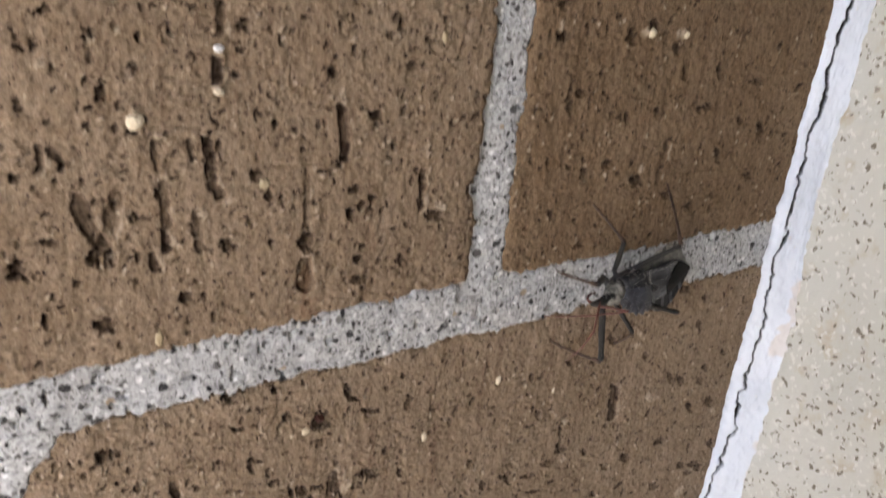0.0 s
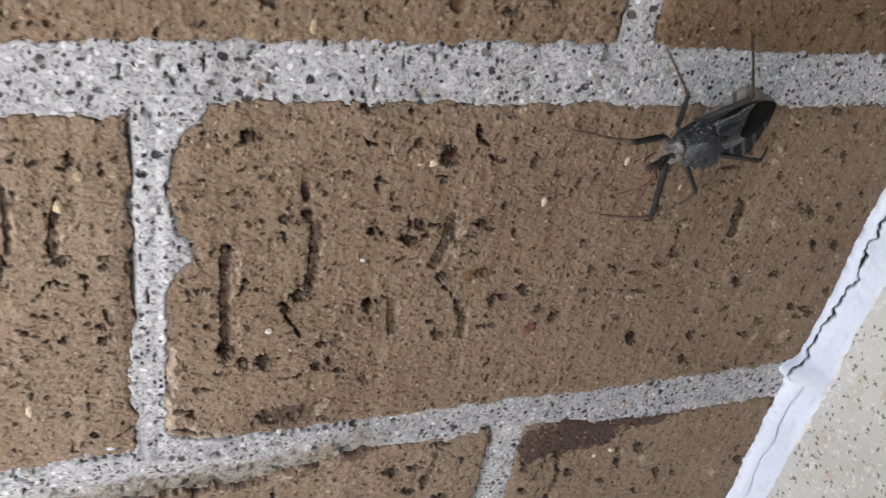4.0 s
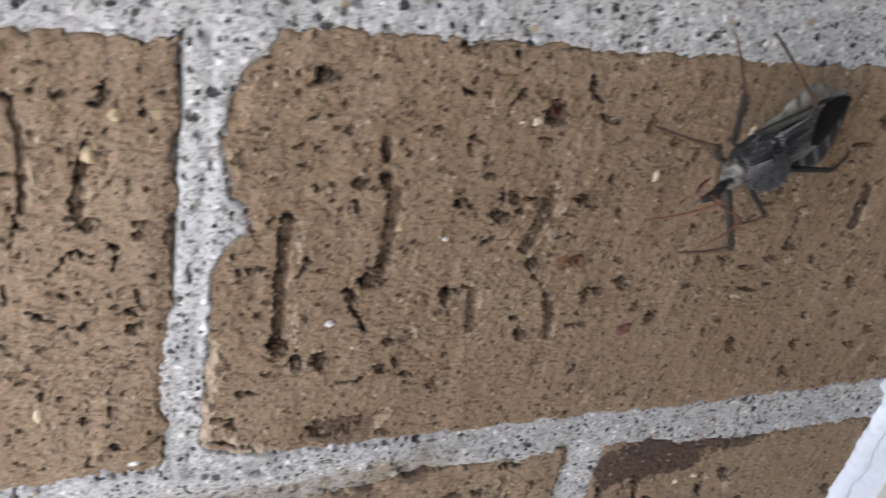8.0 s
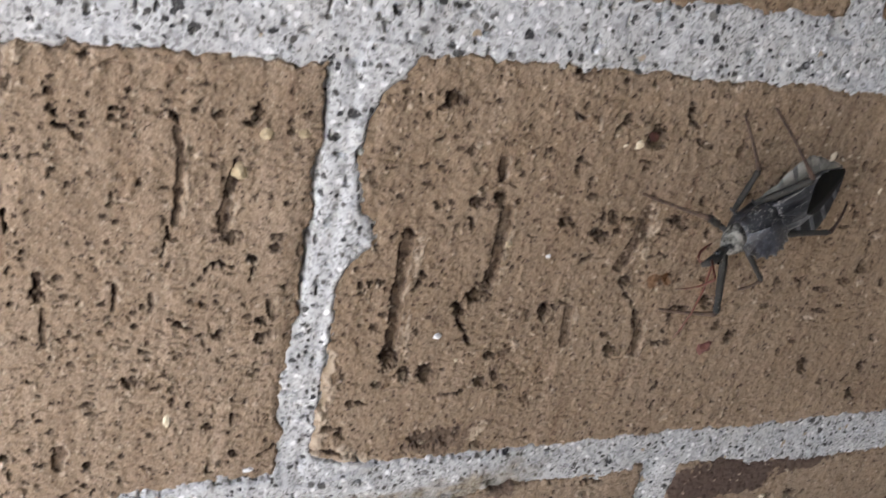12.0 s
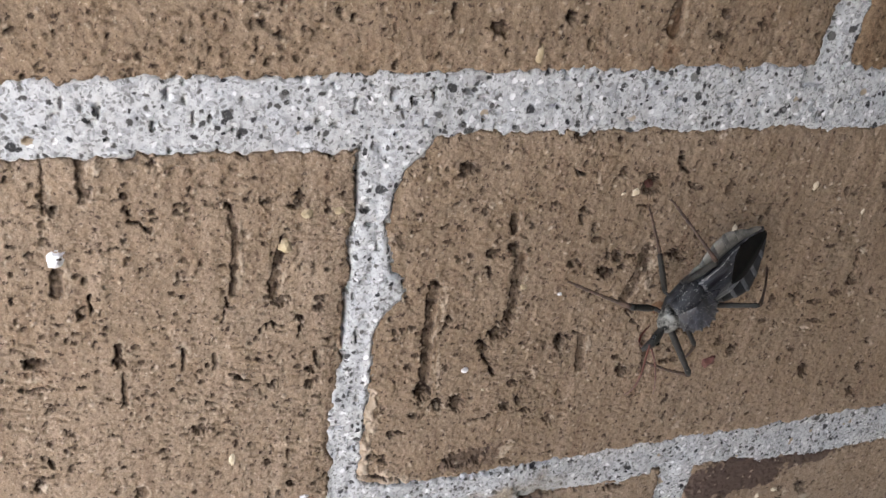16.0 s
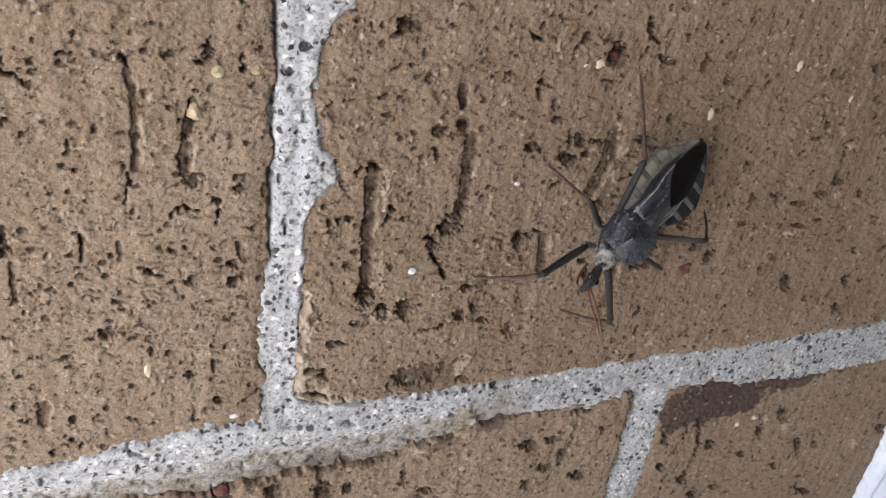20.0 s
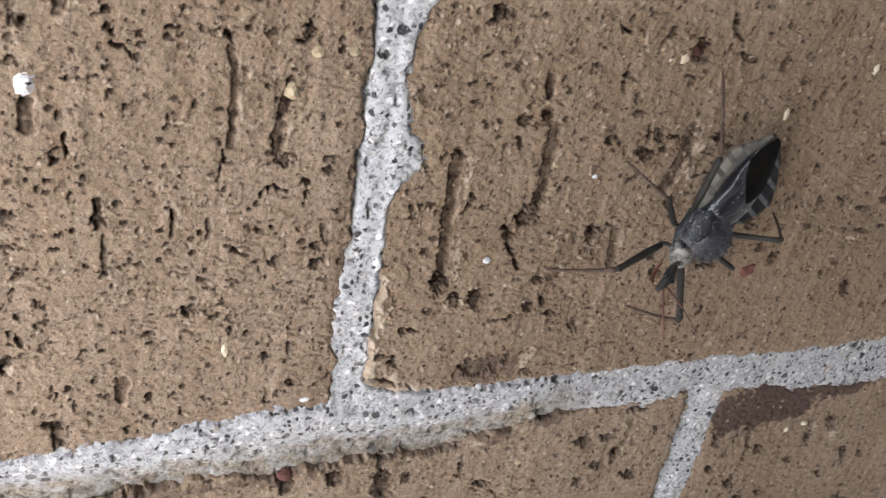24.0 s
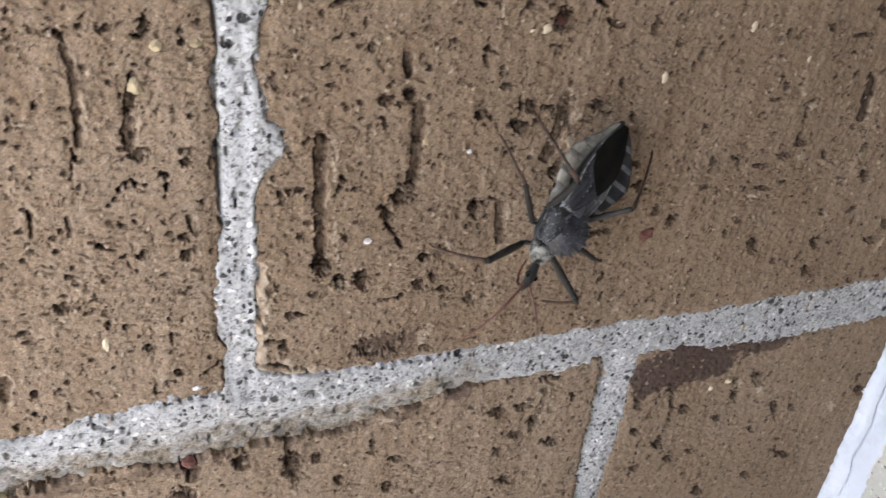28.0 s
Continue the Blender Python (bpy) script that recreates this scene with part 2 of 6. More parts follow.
# ---- mesh helpers; the wall is laid out in millimetres: x along it, z above one bed joint, out of it towards -y ----
def mesh_object(name, verts, faces, material, parent=None, smooth=True, floats=()):
    me = bpy.data.meshes.new(name)
    me.from_pydata([], [], [])
    verts, faces = np.asarray(verts, np.float32), np.asarray(faces, np.int32)
    k = faces.shape[1]
    me.vertices.add(len(verts))
    me.vertices.foreach_set("co", verts.ravel())
    me.loops.add(faces.size)
    me.loops.foreach_set("vertex_index", faces.ravel())
    me.polygons.add(len(faces))
    me.polygons.foreach_set("loop_start", np.arange(0, faces.size, k, dtype=np.int32))
    me.polygons.foreach_set("use_smooth", np.full(len(faces), smooth))
    for label, values in floats:
        me.attributes.new(label, "FLOAT", "POINT").data.foreach_set("value", np.asarray(values, np.float32))
    me.update(calc_edges=True)
    me.validate()
    me.materials.append(material)
    ob = new(name, me)
    ob.parent = parent
    return ob


TABLES = {}


def vn(x, z, seed):
    """Smooth value noise, 0 to 1, one lump per unit."""
    if seed not in TABLES:
        TABLES[seed] = np.random.RandomState(seed).rand(256, 256)
    tab = TABLES[seed]
    xi, zi = np.floor(x).astype(int), np.floor(z).astype(int)
    u, v = x - xi, z - zi
    u, v = u * u * (3 - 2 * u), v * v * (3 - 2 * v)
    a, b, c, d = (tab[(xi + i) % 256, (zi + j) % 256] for i, j in ((0, 0), (1, 0), (0, 1), (1, 1)))
    return (a * (1 - u) + b * u) * (1 - v) + (c * (1 - u) + d * u) * v


def rise(v):
    v = np.clip(v, 0, 1)
    return v * v * (3 - 2 * v)


def grid_faces(nx, nz):
    i, j = np.meshgrid(np.arange(nx - 1), np.arange(nz - 1), indexing="ij")
    a = (i * nz + j).ravel()
    return np.stack([a, a + nz, a + nz + 1, a + 1], 1)


def spaced(low, high, fine_low, fine_high, fine, coarse):
    """Steps that are fine inside a stretch and coarse outside it."""
    parts = []
    if low < fine_low:
        parts.append(np.linspace(low, fine_low, max(2, int((fine_low - low) / coarse) + 1))[:-1])
    a, b = max(low, fine_low), min(high, fine_high)
    parts.append(np.linspace(a, b, max(2, int((b - a) / fine) + 1)))
    if high > fine_high:
        parts.append(np.linspace(fine_high, high, max(2, int((high - fine_high) / coarse) + 1))[1:])
    return np.concatenate(parts)


def along(x, z, x0, z0, x1, z1):
    """Distance to a line from (x0, z0) to (x1, z1), and how far along it."""
    dx, dz = x1 - x0, z1 - z0
    u = np.clip(((x - x0) * dx + (z - z0) * dz) / (dx * dx + dz * dz + 1e-9), 0, 1)
    return np.hypot(x - x0 - u * dx, z - z0 - u * dz), u


# blotches: x0, z0, x1, z1, reach, strength
STAINS = [(84, -15.5, 100, -13.5, 5.5, 1.0), (100, -13, 118, -11.8, 2.4, 0.9), (22, 4.6, 29, 4.8, 2.6, 0.45), (-64, -14.6, 34, -12.4, 1.3, 0.5), (32, -10.6, 42, -9.2, 1.2, 0.7)]
RUSTS = [(57.4, 34.6, 59.9, 35.1, 1.3, 0.7), (-44.4, 34.6, -43.2, 34, 1.2, 0.2), (46, 80, 46, 86, 1.2, 0.3)]
CRUSTS = [(-64, -12.6, 22, -11.8, 0.4, 0.2), (5.2, 23, 5.8, 4, 1.1, 0.9), (6, 3.2, 16, 1.6, 0.9, 0.9), (69.5, 3, 71.5, 6, 0.7, 0.45), (136, 13, 133.5, 7, 0.6, 0.5)]


def blotch(x, z, rows, seed):
    out = np.zeros_like(x)
    wobble = 2.6 * (vn(x / 2.6, z / 2.6, seed) - 0.5) + 2.2 * (vn(x / 0.9, z / 0.9, seed + 1) - 0.5)
    for x0, z0, x1, z1, reach, strength in rows:
        far = reach + 4
        near = (np.abs(x - (x0 + x1) / 2) < abs(x1 - x0) / 2 + far) & (np.abs(z - (z0 + z1) / 2) < abs(z1 - z0) / 2 + far)
        if near.any():
            d, _ = along(x[near], z[near], x0, z0, x1, z1)
            out[near] = np.maximum(out[near], strength * rise((reach - d + wobble[near] * min(1, reach / 1.6)) / 0.7))
    return out


def face_height(x, z, seed):
    """Height of a wire-cut brick face in millimetres, before its pits: broad waves, drag lines and torn grain."""
    h = 0.5 * (vn(x / 19, z / 16, seed) - 0.5) + 0.2 * (vn(x / 5, z / 6, seed + 1) - 0.5) + 0.14 * (vn(x / 1.3, z / 9, seed + 3) - 0.5)
    h += 0.18 * (vn(x / 1.7, z / 1.4, seed + 6) - 0.5) + 0.16 * (vn(x / 0.75, z / 0.65, seed + 2) - 0.5) + 0.1 * (vn(x / 0.36, z / 0.32, seed + 7) - 0.5)
    wx = x + 0.9 * (vn(x / 1.6, z / 1.6, seed + 4) - 0.5)
    wz = z + 0.9 * (vn(x / 1.6, z / 1.6, seed + 5) - 0.5)
    tear = 0.7 * vn(wx / 1.3, wz / 0.42, seed + 10) + 0.3 * vn(x / 9, z / 9, seed + 11)
    h -= 0.22 * rise((tear - 0.74) / 0.06)
    lip = 0.7 * vn(wx / 1.0, wz / 1.4, seed + 12) + 0.3 * vn(x / 6, z / 6, seed + 13)
    return h + 0.14 * rise((lip - 0.74) / 0.1)


class Face:
    """A brick face on a grid, into which pits, grooves and crumbs are worked; all in millimetres."""

    def __init__(self, xs, zs, seed):
        self.xs, self.zs, self.seed = xs, zs, seed
        self.x, self.z = np.meshgrid(xs, zs, indexing="ij")
        self.h = face_height(self.x, self.z, seed)
        self.core, self.crust = np.zeros_like(self.h), np.zeros_like(self.h)

    def window(self, x0, x1, z0, z1):
        return slice(*np.searchsorted(self.xs, (x0, x1))), slice(*np.searchsorted(self.zs, (z0, z1)))

    def oval(self, cx, cz, a, b, turn, torn):
        """Ragged distance from the middle of an oval: 1 at its rim."""
        far = 1.5 * a + 0.5
        w = self.window(cx - far, cx + far, cz - far, cz + far)
        x, z = self.x[w], self.z[w]
        c, s = math.cos(radians(turn)), math.sin(radians(turn))
        u, v = (c * (x - cx) + s * (z - cz)) / a, (-s * (x - cx) + c * (z - cz)) / b
        lump = max(0.3, 0.8 * b)
        d = np.hypot(u, v) - 0.1 + torn * 1.5 * (vn(x / lump, z / lump, self.seed + 15) - 0.5) + torn * 0.9 * (vn(x / 0.3, z / 0.26, self.seed + 16) - 0.5)
        # arms torn out of the rim
        arm = np.abs(vn(x / (0.5 * lump + 0.25), z / (0.35 * lump + 0.15), self.seed + 34) - 0.5)
        d = d - torn * 0.7 * rise((0.09 - arm) / 0.07)
        return w, x, z, d

    def pit(self, cx, cz, a, b, turn, shade=0.8):
        """A torn pit, undercut at its upper end and running out below."""
        w, x, z, d = self.oval(cx, cz, a, b, turn, 0.55)
        if not d.size:
            return
        tall = max(abs(a * math.sin(radians(turn))), abs(b * math.cos(radians(turn))))
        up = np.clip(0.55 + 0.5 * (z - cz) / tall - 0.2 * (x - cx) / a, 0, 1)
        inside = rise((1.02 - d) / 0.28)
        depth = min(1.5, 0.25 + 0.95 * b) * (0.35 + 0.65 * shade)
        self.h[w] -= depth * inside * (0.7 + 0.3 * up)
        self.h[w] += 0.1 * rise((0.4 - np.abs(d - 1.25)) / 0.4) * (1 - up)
        # shade painted in with the torn clay's brown, darkest at the upper left
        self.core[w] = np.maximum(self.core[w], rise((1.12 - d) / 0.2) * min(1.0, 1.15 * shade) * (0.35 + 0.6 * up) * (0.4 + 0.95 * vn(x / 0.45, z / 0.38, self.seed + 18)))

    def line(self, half, points, loose=0.55):
        far = half * 2 + 2
        px, pz = [p[0] for p in points], [p[1] for p in points]
        w = self.window(min(px) - far, max(px) + far, min(pz) - far, max(pz) + far)
        x, z = self.x[w], self.z[w]
        jag = loose if loose > 0.6 else min(loose, half * 1.6)
        wx = x + jag * (0.8 * (vn(x / 1.5, z / 1.5, self.seed + 22) - 0.5) + 0.7 * (vn(x / 0.5, z / 0.6, self.seed + 23) - 0.5))
        wz = z + jag * (vn(x / 1.1, z / 1.1, self.seed + 24) - 0.5)
        best, side = np.full_like(x, 99.0), np.zeros_like(x)
        for (x0, z0), (x1, z1) in zip(points, points[1:]):
            d, u = along(wx, wz, x0, z0, x1, z1)
            side = np.where(d < best, wx - (x0 + u * (x1 - x0)), side)
            best = np.minimum(best, d)
        return w, x, z, best, side

    def groove(self, half, shade, *points):
        """A drag mark: one flank steep, a flat streaked floor, pale crumbs along the other flank."""
        w, x, z, d, side = self.line(half, points)
        if not d.size:
            return
        ragged = half * (0.9 + 0.4 * vn(x / 1.1, z / 1.6, self.seed + 14)) + 0.25 * (vn(x / 0.4, z / 0.4, self.seed + 21) - 0.5)
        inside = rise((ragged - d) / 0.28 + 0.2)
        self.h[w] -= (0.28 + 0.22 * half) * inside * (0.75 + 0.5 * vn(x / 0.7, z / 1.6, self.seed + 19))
        # brown floor with painted shade, strongest along the left flank
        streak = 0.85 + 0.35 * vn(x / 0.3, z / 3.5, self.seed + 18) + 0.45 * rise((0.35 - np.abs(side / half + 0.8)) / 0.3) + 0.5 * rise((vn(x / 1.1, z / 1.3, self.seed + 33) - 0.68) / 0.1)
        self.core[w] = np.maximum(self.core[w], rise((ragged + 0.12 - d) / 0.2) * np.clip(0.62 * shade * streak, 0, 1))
        rim = rise((0.45 - np.abs(d - ragged - 0.45)) / 0.3) * (side > 0) * rise((vn(x / 0.7, z / 1.1, self.seed + 27) - 0.5) / 0.2)
        self.crust[w] = np.maximum(self.crust[w], 0.55 * rim)
        self.h[w] += 0.06 * rim

    def crack(self, half, shade, *points):
        w, x, z, d, side = self.line(half, points, 0.95)
        if not d.size:
            return
        ragged = half * (0.1 + 1.9 * vn(x / 0.6, z / 0.6, self.seed + 14) ** 1.3)
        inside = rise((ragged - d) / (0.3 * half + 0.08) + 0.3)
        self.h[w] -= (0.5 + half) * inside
        # the crack's shade goes into the colour
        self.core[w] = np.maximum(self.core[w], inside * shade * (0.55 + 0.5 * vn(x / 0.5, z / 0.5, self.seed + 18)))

    def crumb(self, cx, cz, a, b, turn):
        """A patch of pale crumbs."""
        w, x, z, d = self.oval(cx, cz, a, b, turn, 0.6)
        if not d.size:
            return
        bit = rise((0.95 - d) / 0.4) * (0.45 + 0.55 * rise((vn(x / 0.55, z / 0.55, self.seed + 17) - 0.3) / 0.3))
        self.crust[w] = np.maximum(self.crust[w], 0.85 * bit)
        self.h[w] += 0.22 * bit

    def scatter(self, area, keep):
        """Small torn pits all over the face, fewer where the clay was smeared smooth."""
        r = np.random.RandomState(self.seed)
        lo, hi, low, top = max(self.xs[0], -72), self.xs[-1], max(self.zs[0], -66), min(self.zs[-1], 134)
        for _ in range(int((hi - lo) * (top - low) / area)):
            cx, cz, a, flat, turn, chance, pale = r.uniform(lo, hi), r.uniform(low, top), 0.12 + 0.42 * r.rand() ** 2.8, r.uniform(0.35, 0.85), r.rand(), r.rand(), r.rand()
            if chance > keep(cx):
                continue
            turn = r.normal(5, 22) if turn < (0.62 if cx < 45 else 0.3) else r.normal(82, 25)
            self.pit(cx, cz, a, max(0.1, a * flat), turn, r.uniform(0.35, 0.85))
            if pale < 0.16:
                self.crumb(cx + r.uniform(-0.5, 0.9), cz - a - r.uniform(0.1, 0.5), r.uniform(0.2, 0.45), r.uniform(0.15, 0.3), r.uniform(-90, 90))

    def flecks(self, area, start):
        """Narrow upright tears towards the corner, where the clay was smeared."""
        r = np.random.RandomState(self.seed + 1)
        lo, hi, low, top = max(self.xs[0], start), self.xs[-1], max(self.zs[0], -66), min(self.zs[-1], 134)
        for _ in range(int(max(0, hi - lo) * (top - low) / area)):
            cx, cz, a, flat, turn, shade = r.uniform(lo, hi), r.uniform(low, top), 0.3 + 0.75 * r.rand() ** 1.8, r.uniform(0.3, 0.55), r.normal(80, 20), r.uniform(0.6, 1.0)
            self.pit(cx, cz, a, a * flat, turn, shade)
            if shade > 0.88:
                self.crumb(cx + r.uniform(-0.4, 0.6), cz - a - 0.3, r.uniform(0.25, 0.5), r.uniform(0.18, 0.3), r.uniform(-90, 90))


# ---- what the faces of the near bricks bear ----
def marks_of_corner_brick(face):
    face.pit(60.1, 35.1, 1.1, 0.9, 10, 0.7); face.pit(58.8, 33.4, 0.7, 0.4, 60, 0.4)
    face.pit(16.4, 63.3, 1.14, 1.00, -19, 0.95); face.pit(15.3, 62.2, 0.67, 0.34, 33, 0.80); face.pit(18.0, 63.3, 0.75, 0.46, -3, 0.40)
    face.crumb(15.9, 60.9, 0.74, 0.47, -3); face.pit(10.1, 63.8, 0.48, 0.37, -9, 0.80); face.crack(0.16, 0.90, (12.0, 63.9), (12.1, 62.3))
    face.pit(20.5, 56.4, 0.93, 0.64, 76, 0.50); face.crumb(21.3, 57.2, 0.72, 0.45, 88); face.crack(0.21, 0.90, (15.0, 57.2), (16.3, 57.9))
    face.crack(0.21, 0.90, (13.8, 53.9), (16.0, 54.9)); face.pit(15.1, 51.2, 0.77, 0.34, -1, 0.80); face.pit(7.2, 52.1, 1.10, 0.79, -71, 0.45)
    face.crumb(6.1, 52.4, 1.09, 0.71, -74); face.groove(0.53, 0.80, (25.5, 55.0), (25.9, 52.4)); face.pit(26.5, 49.4, 1.06, 0.77, -57, 0.85)
    face.groove(0.93, 0.55, (28.1, 47.5), (28.2, 42.3), (28.1, 34.5)); face.pit(28.3, 42.1, 0.87, 0.47, -7, 0.80); face.pit(26.8, 33.0, 1.67, 1.18, 3, 0.80)
    face.crack(0.39, 0.90, (24.7, 33.3), (26.6, 34.8), (28.1, 35.3)); face.pit(23.1, 48.6, 1.19, 0.71, -7, 0.85); face.pit(23.1, 44.9, 0.86, 0.35, -73, 0.80)
    face.groove(0.87, 0.60, (13.7, 43.7), (13.7, 36.7), (14.3, 24.7)); face.pit(14.4, 22.5, 1.95, 1.21, -77, 0.95); face.crack(0.30, 0.90, (11.4, 42.9), (13.2, 43.8), (14.7, 43.2))
    face.crack(0.36, 0.90, (15.8, 34.0), (17.2, 36.2), (17.1, 37.4)); face.crumb(15.9, 40.0, 3.15, 0.63, -87); face.crumb(16.6, 26.6, 3.74, 0.38, -86)
    face.pit(10.9, 35.8, 0.72, 0.47, -10, 0.80); face.pit(8.1, 35.4, 0.59, 0.42, -69, 0.80); face.pit(19.1, 35.2, 0.57, 0.38, -14, 0.80)
    face.pit(17.9, 27.1, 0.66, 0.45, -65, 0.80); face.pit(13.5, 17.2, 0.88, 0.54, -14, 0.80); face.pit(9.5, 14.1, 0.76, 0.59, -47, 0.80)
    face.pit(33.0, 17.4, 1.12, 0.50, -70, 0.80); face.pit(35.3, 14.8, 0.92, 0.57, -19, 0.80); face.pit(38.2, 45.7, 0.86, 0.62, -48, 0.80)
    face.pit(37.4, 54.1, 0.86, 0.45, -65, 0.80); face.pit(41.3, 49.8, 0.91, 0.46, -5, 0.80); face.pit(53.7, 21.1, 1.46, 0.96, -43, 0.80)
    face.pit(56.5, 28.2, 1.02, 0.52, -60, 0.80); face.pit(64.9, 22.0, 0.91, 0.46, -13, 0.80); face.pit(32.3, 56.9, 0.56, 0.34, -7, 0.80)
    face.pit(11.3, 27.9, 0.77, 0.59, -57, 0.80); face.crack(0.38, 0.90, (23.3, 31.5), (25.3, 30.0), (23.7, 29.0), (25.6, 26.7), (27.2, 24.0)); face.pit(24.3, 30.3, 1.04, 0.77, -27, 0.60)
    face.pit(31.5, 21.5, 1.14, 0.62, -22, 0.85); face.pit(34.0, 22.0, 1.37, 0.61, 11, 0.45); face.crumb(35.3, 23.5, 1.13, 0.76, -55)
    face.pit(17.6, 18.8, 1.74, 0.84, -74, 0.85); face.crumb(17.6, 18.0, 1.05, 0.47, -75); face.pit(21.2, 19.0, 1.53, 1.13, -62, 0.90)
    face.crack(0.29, 0.90, (10.1, 14.1), (12.6, 13.6)); face.pit(30.7, 16.4, 1.28, 0.86, -44, 0.85); face.crack(0.31, 0.90, (25.7, 14.1), (28.6, 14.8))
    face.pit(40.5, 11.8, 1.26, 0.80, -56, 0.50); face.pit(28.9, 6.4, 1.19, 0.57, -88, 0.95); face.pit(32.9, 3.2, 1.09, 0.71, -26, 0.70)
    face.crack(0.47, 0.90, (6.0, 9.6), (9.5, 8.4)); face.crack(0.29, 0.90, (5.2, 5.6), (11.2, 3.7), (13.5, 1.7)); face.pit(24.9, 5.6, 3.26, 1.80, -0, 0.40)
    face.crumb(32.4, 6.0, 2.35, 1.04, 73); face.crumb(6.2, 16.6, 1.60, 1.05, -71); face.crumb(5.8, 11.1, 2.99, 0.93, -84)
    face.crumb(10.1, 4.6, 2.33, 0.81, -36); face.crack(0.27, 0.90, (34.7, 62.0), (36.9, 62.1)); face.crumb(39.1, 60.9, 1.19, 0.29, -81)
    face.crack(0.29, 0.90, (42.0, 60.4), (43.2, 62.6)); face.pit(49.5, 59.3, 1.78, 1.37, -43, 0.75); face.crack(0.40, 0.90, (47.8, 55.6), (49.0, 55.8), (48.8, 54.0))
    face.pit(54.1, 63.2, 1.20, 0.52, -80, 0.80); face.pit(57.8, 58.7, 1.42, 0.41, -21, 0.60); face.groove(1.17, 0.55, (52.2, 47.1), (52.0, 43.3), (50.3, 37.8))
    face.crumb(54.4, 44.4, 1.28, 0.85, 86); face.crumb(54.2, 39.7, 1.08, 0.86, -52); face.pit(43.9, 43.7, 1.25, 0.49, -3, 0.80)
    face.crack(0.36, 0.90, (44.4, 48.2), (44.2, 45.8), (43.2, 43.5)); face.crack(0.32, 0.90, (46.9, 39.5), (42.9, 38.9)); face.crumb(47.6, 38.5, 0.59, 0.38, -53)
    face.pit(52.4, 34.8, 1.27, 0.80, -77, 0.80); face.pit(34.4, 68.1, 1.15, 0.82, -3, 0.75); face.crack(0.25, 0.90, (34.4, 62.4), (36.7, 62.2))
    face.crack(0.26, 0.90, (39.0, 62.6), (38.5, 59.4)); face.pit(43.3, 61.8, 0.80, 0.72, -63, 0.80); face.crack(0.47, 0.90, (53.4, 65.2), (54.0, 62.0), (55.5, 61.4))
    face.pit(58.3, 58.6, 1.72, 0.45, -17, 0.65); face.pit(65.7, 58.0, 1.52, 0.66, 89, 0.65); face.pit(37.7, 55.6, 0.64, 0.53, -26, 0.80)
    face.pit(37.7, 45.4, 0.78, 0.65, -38, 0.90); face.pit(46.0, 46.4, 1.16, 0.93, -38, 0.75); face.crack(0.29, 0.90, (47.0, 46.0), (49.8, 45.6))
    face.pit(45.0, 42.8, 1.21, 0.90, -21, 0.80); face.pit(58.5, 45.6, 1.52, 1.02, -16, 0.75); face.pit(51.9, 34.6, 1.01, 0.74, -51, 0.70)
    face.crack(0.32, 0.90, (52.9, 32.6), (55.1, 30.4)); face.pit(70.0, 30.2, 1.45, 0.99, -30, 0.60); face.pit(67.8, 34.7, 0.72, 0.45, -17, 0.80)
    face.pit(39.1, 29.3, 1.64, 0.93, -73, 0.80); face.crack(0.49, 0.90, (39.4, 30.1), (43.6, 31.1)); face.groove(0.70, 0.50, (43.6, 29.8), (44.3, 22.8))
    face.crumb(45.2, 28.0, 1.44, 0.49, -77); face.pit(63.7, 28.1, 1.61, 0.79, -77, 0.75); face.pit(65.8, 28.7, 1.00, 0.68, -26, 0.80)
    face.pit(78.3, 22.5, 1.30, 0.99, -84, 0.80); face.pit(74.4, 24.9, 1.15, 0.69, 86, 0.60); face.groove(0.78, 0.50, (58.0, 26.3), (58.9, 20.3))
    face.pit(56.8, 27.0, 1.15, 0.52, -72, 0.80); face.pit(63.0, 21.9, 1.19, 0.50, -10, 0.80); face.pit(52.0, 24.4, 0.88, 0.47, -13, 0.80)
    face.crack(0.32, 0.90, (56.0, 39.2), (56.9, 39.6)); face.pit(47.6, 44.0, 0.79, 0.41, -7, 0.80); face.groove(1.03, 0.75, (115.1, 46.8), (115.8, 40.0))
    face.crack(0.55, 0.90, (103.7, 44.7), (101.8, 42.9), (102.3, 38.3), (102.1, 35.7)); face.pit(102.8, 35.7, 1.46, 0.63, -9, 0.80); face.crumb(102.8, 42.8, 1.14, 0.48, -8)
    face.crumb(103.9, 33.0, 1.21, 0.62, -15); face.pit(95.4, 46.7, 1.08, 0.57, -56, 0.70); face.pit(93.6, 44.7, 1.32, 0.36, -3, 0.70)
    face.pit(109.6, 33.0, 1.39, 0.51, -60, 0.70); face.pit(116.7, 26.7, 1.17, 0.68, -36, 0.70); face.pit(122.7, 27.1, 1.64, 0.88, -46, 0.70)
    face.pit(119.6, 33.8, 1.01, 0.51, -16, 0.70); face.pit(99.6, 33.5, 1.29, 0.51, -8, 0.70); face.pit(95.5, 31.8, 1.94, 0.51, -5, 0.70)
    face.pit(89.9, 32.8, 1.42, 0.59, -64, 0.70); face.pit(97.4, 27.1, 1.71, 0.53, -7, 0.70); face.pit(95.3, 25.5, 1.29, 0.52, -10, 0.70)
    face.pit(131.3, 45.5, 1.72, 0.54, -56, 0.70); face.pit(134.8, 44.1, 1.54, 0.77, -45, 0.70); face.pit(141.6, 41.9, 1.28, 0.65, -42, 0.70)
    face.pit(140.2, 35.0, 1.93, 0.70, -54, 0.70); face.pit(146.9, 34.7, 1.77, 0.94, -29, 0.70); face.pit(132.8, 28.2, 1.94, 0.70, -9, 0.70)
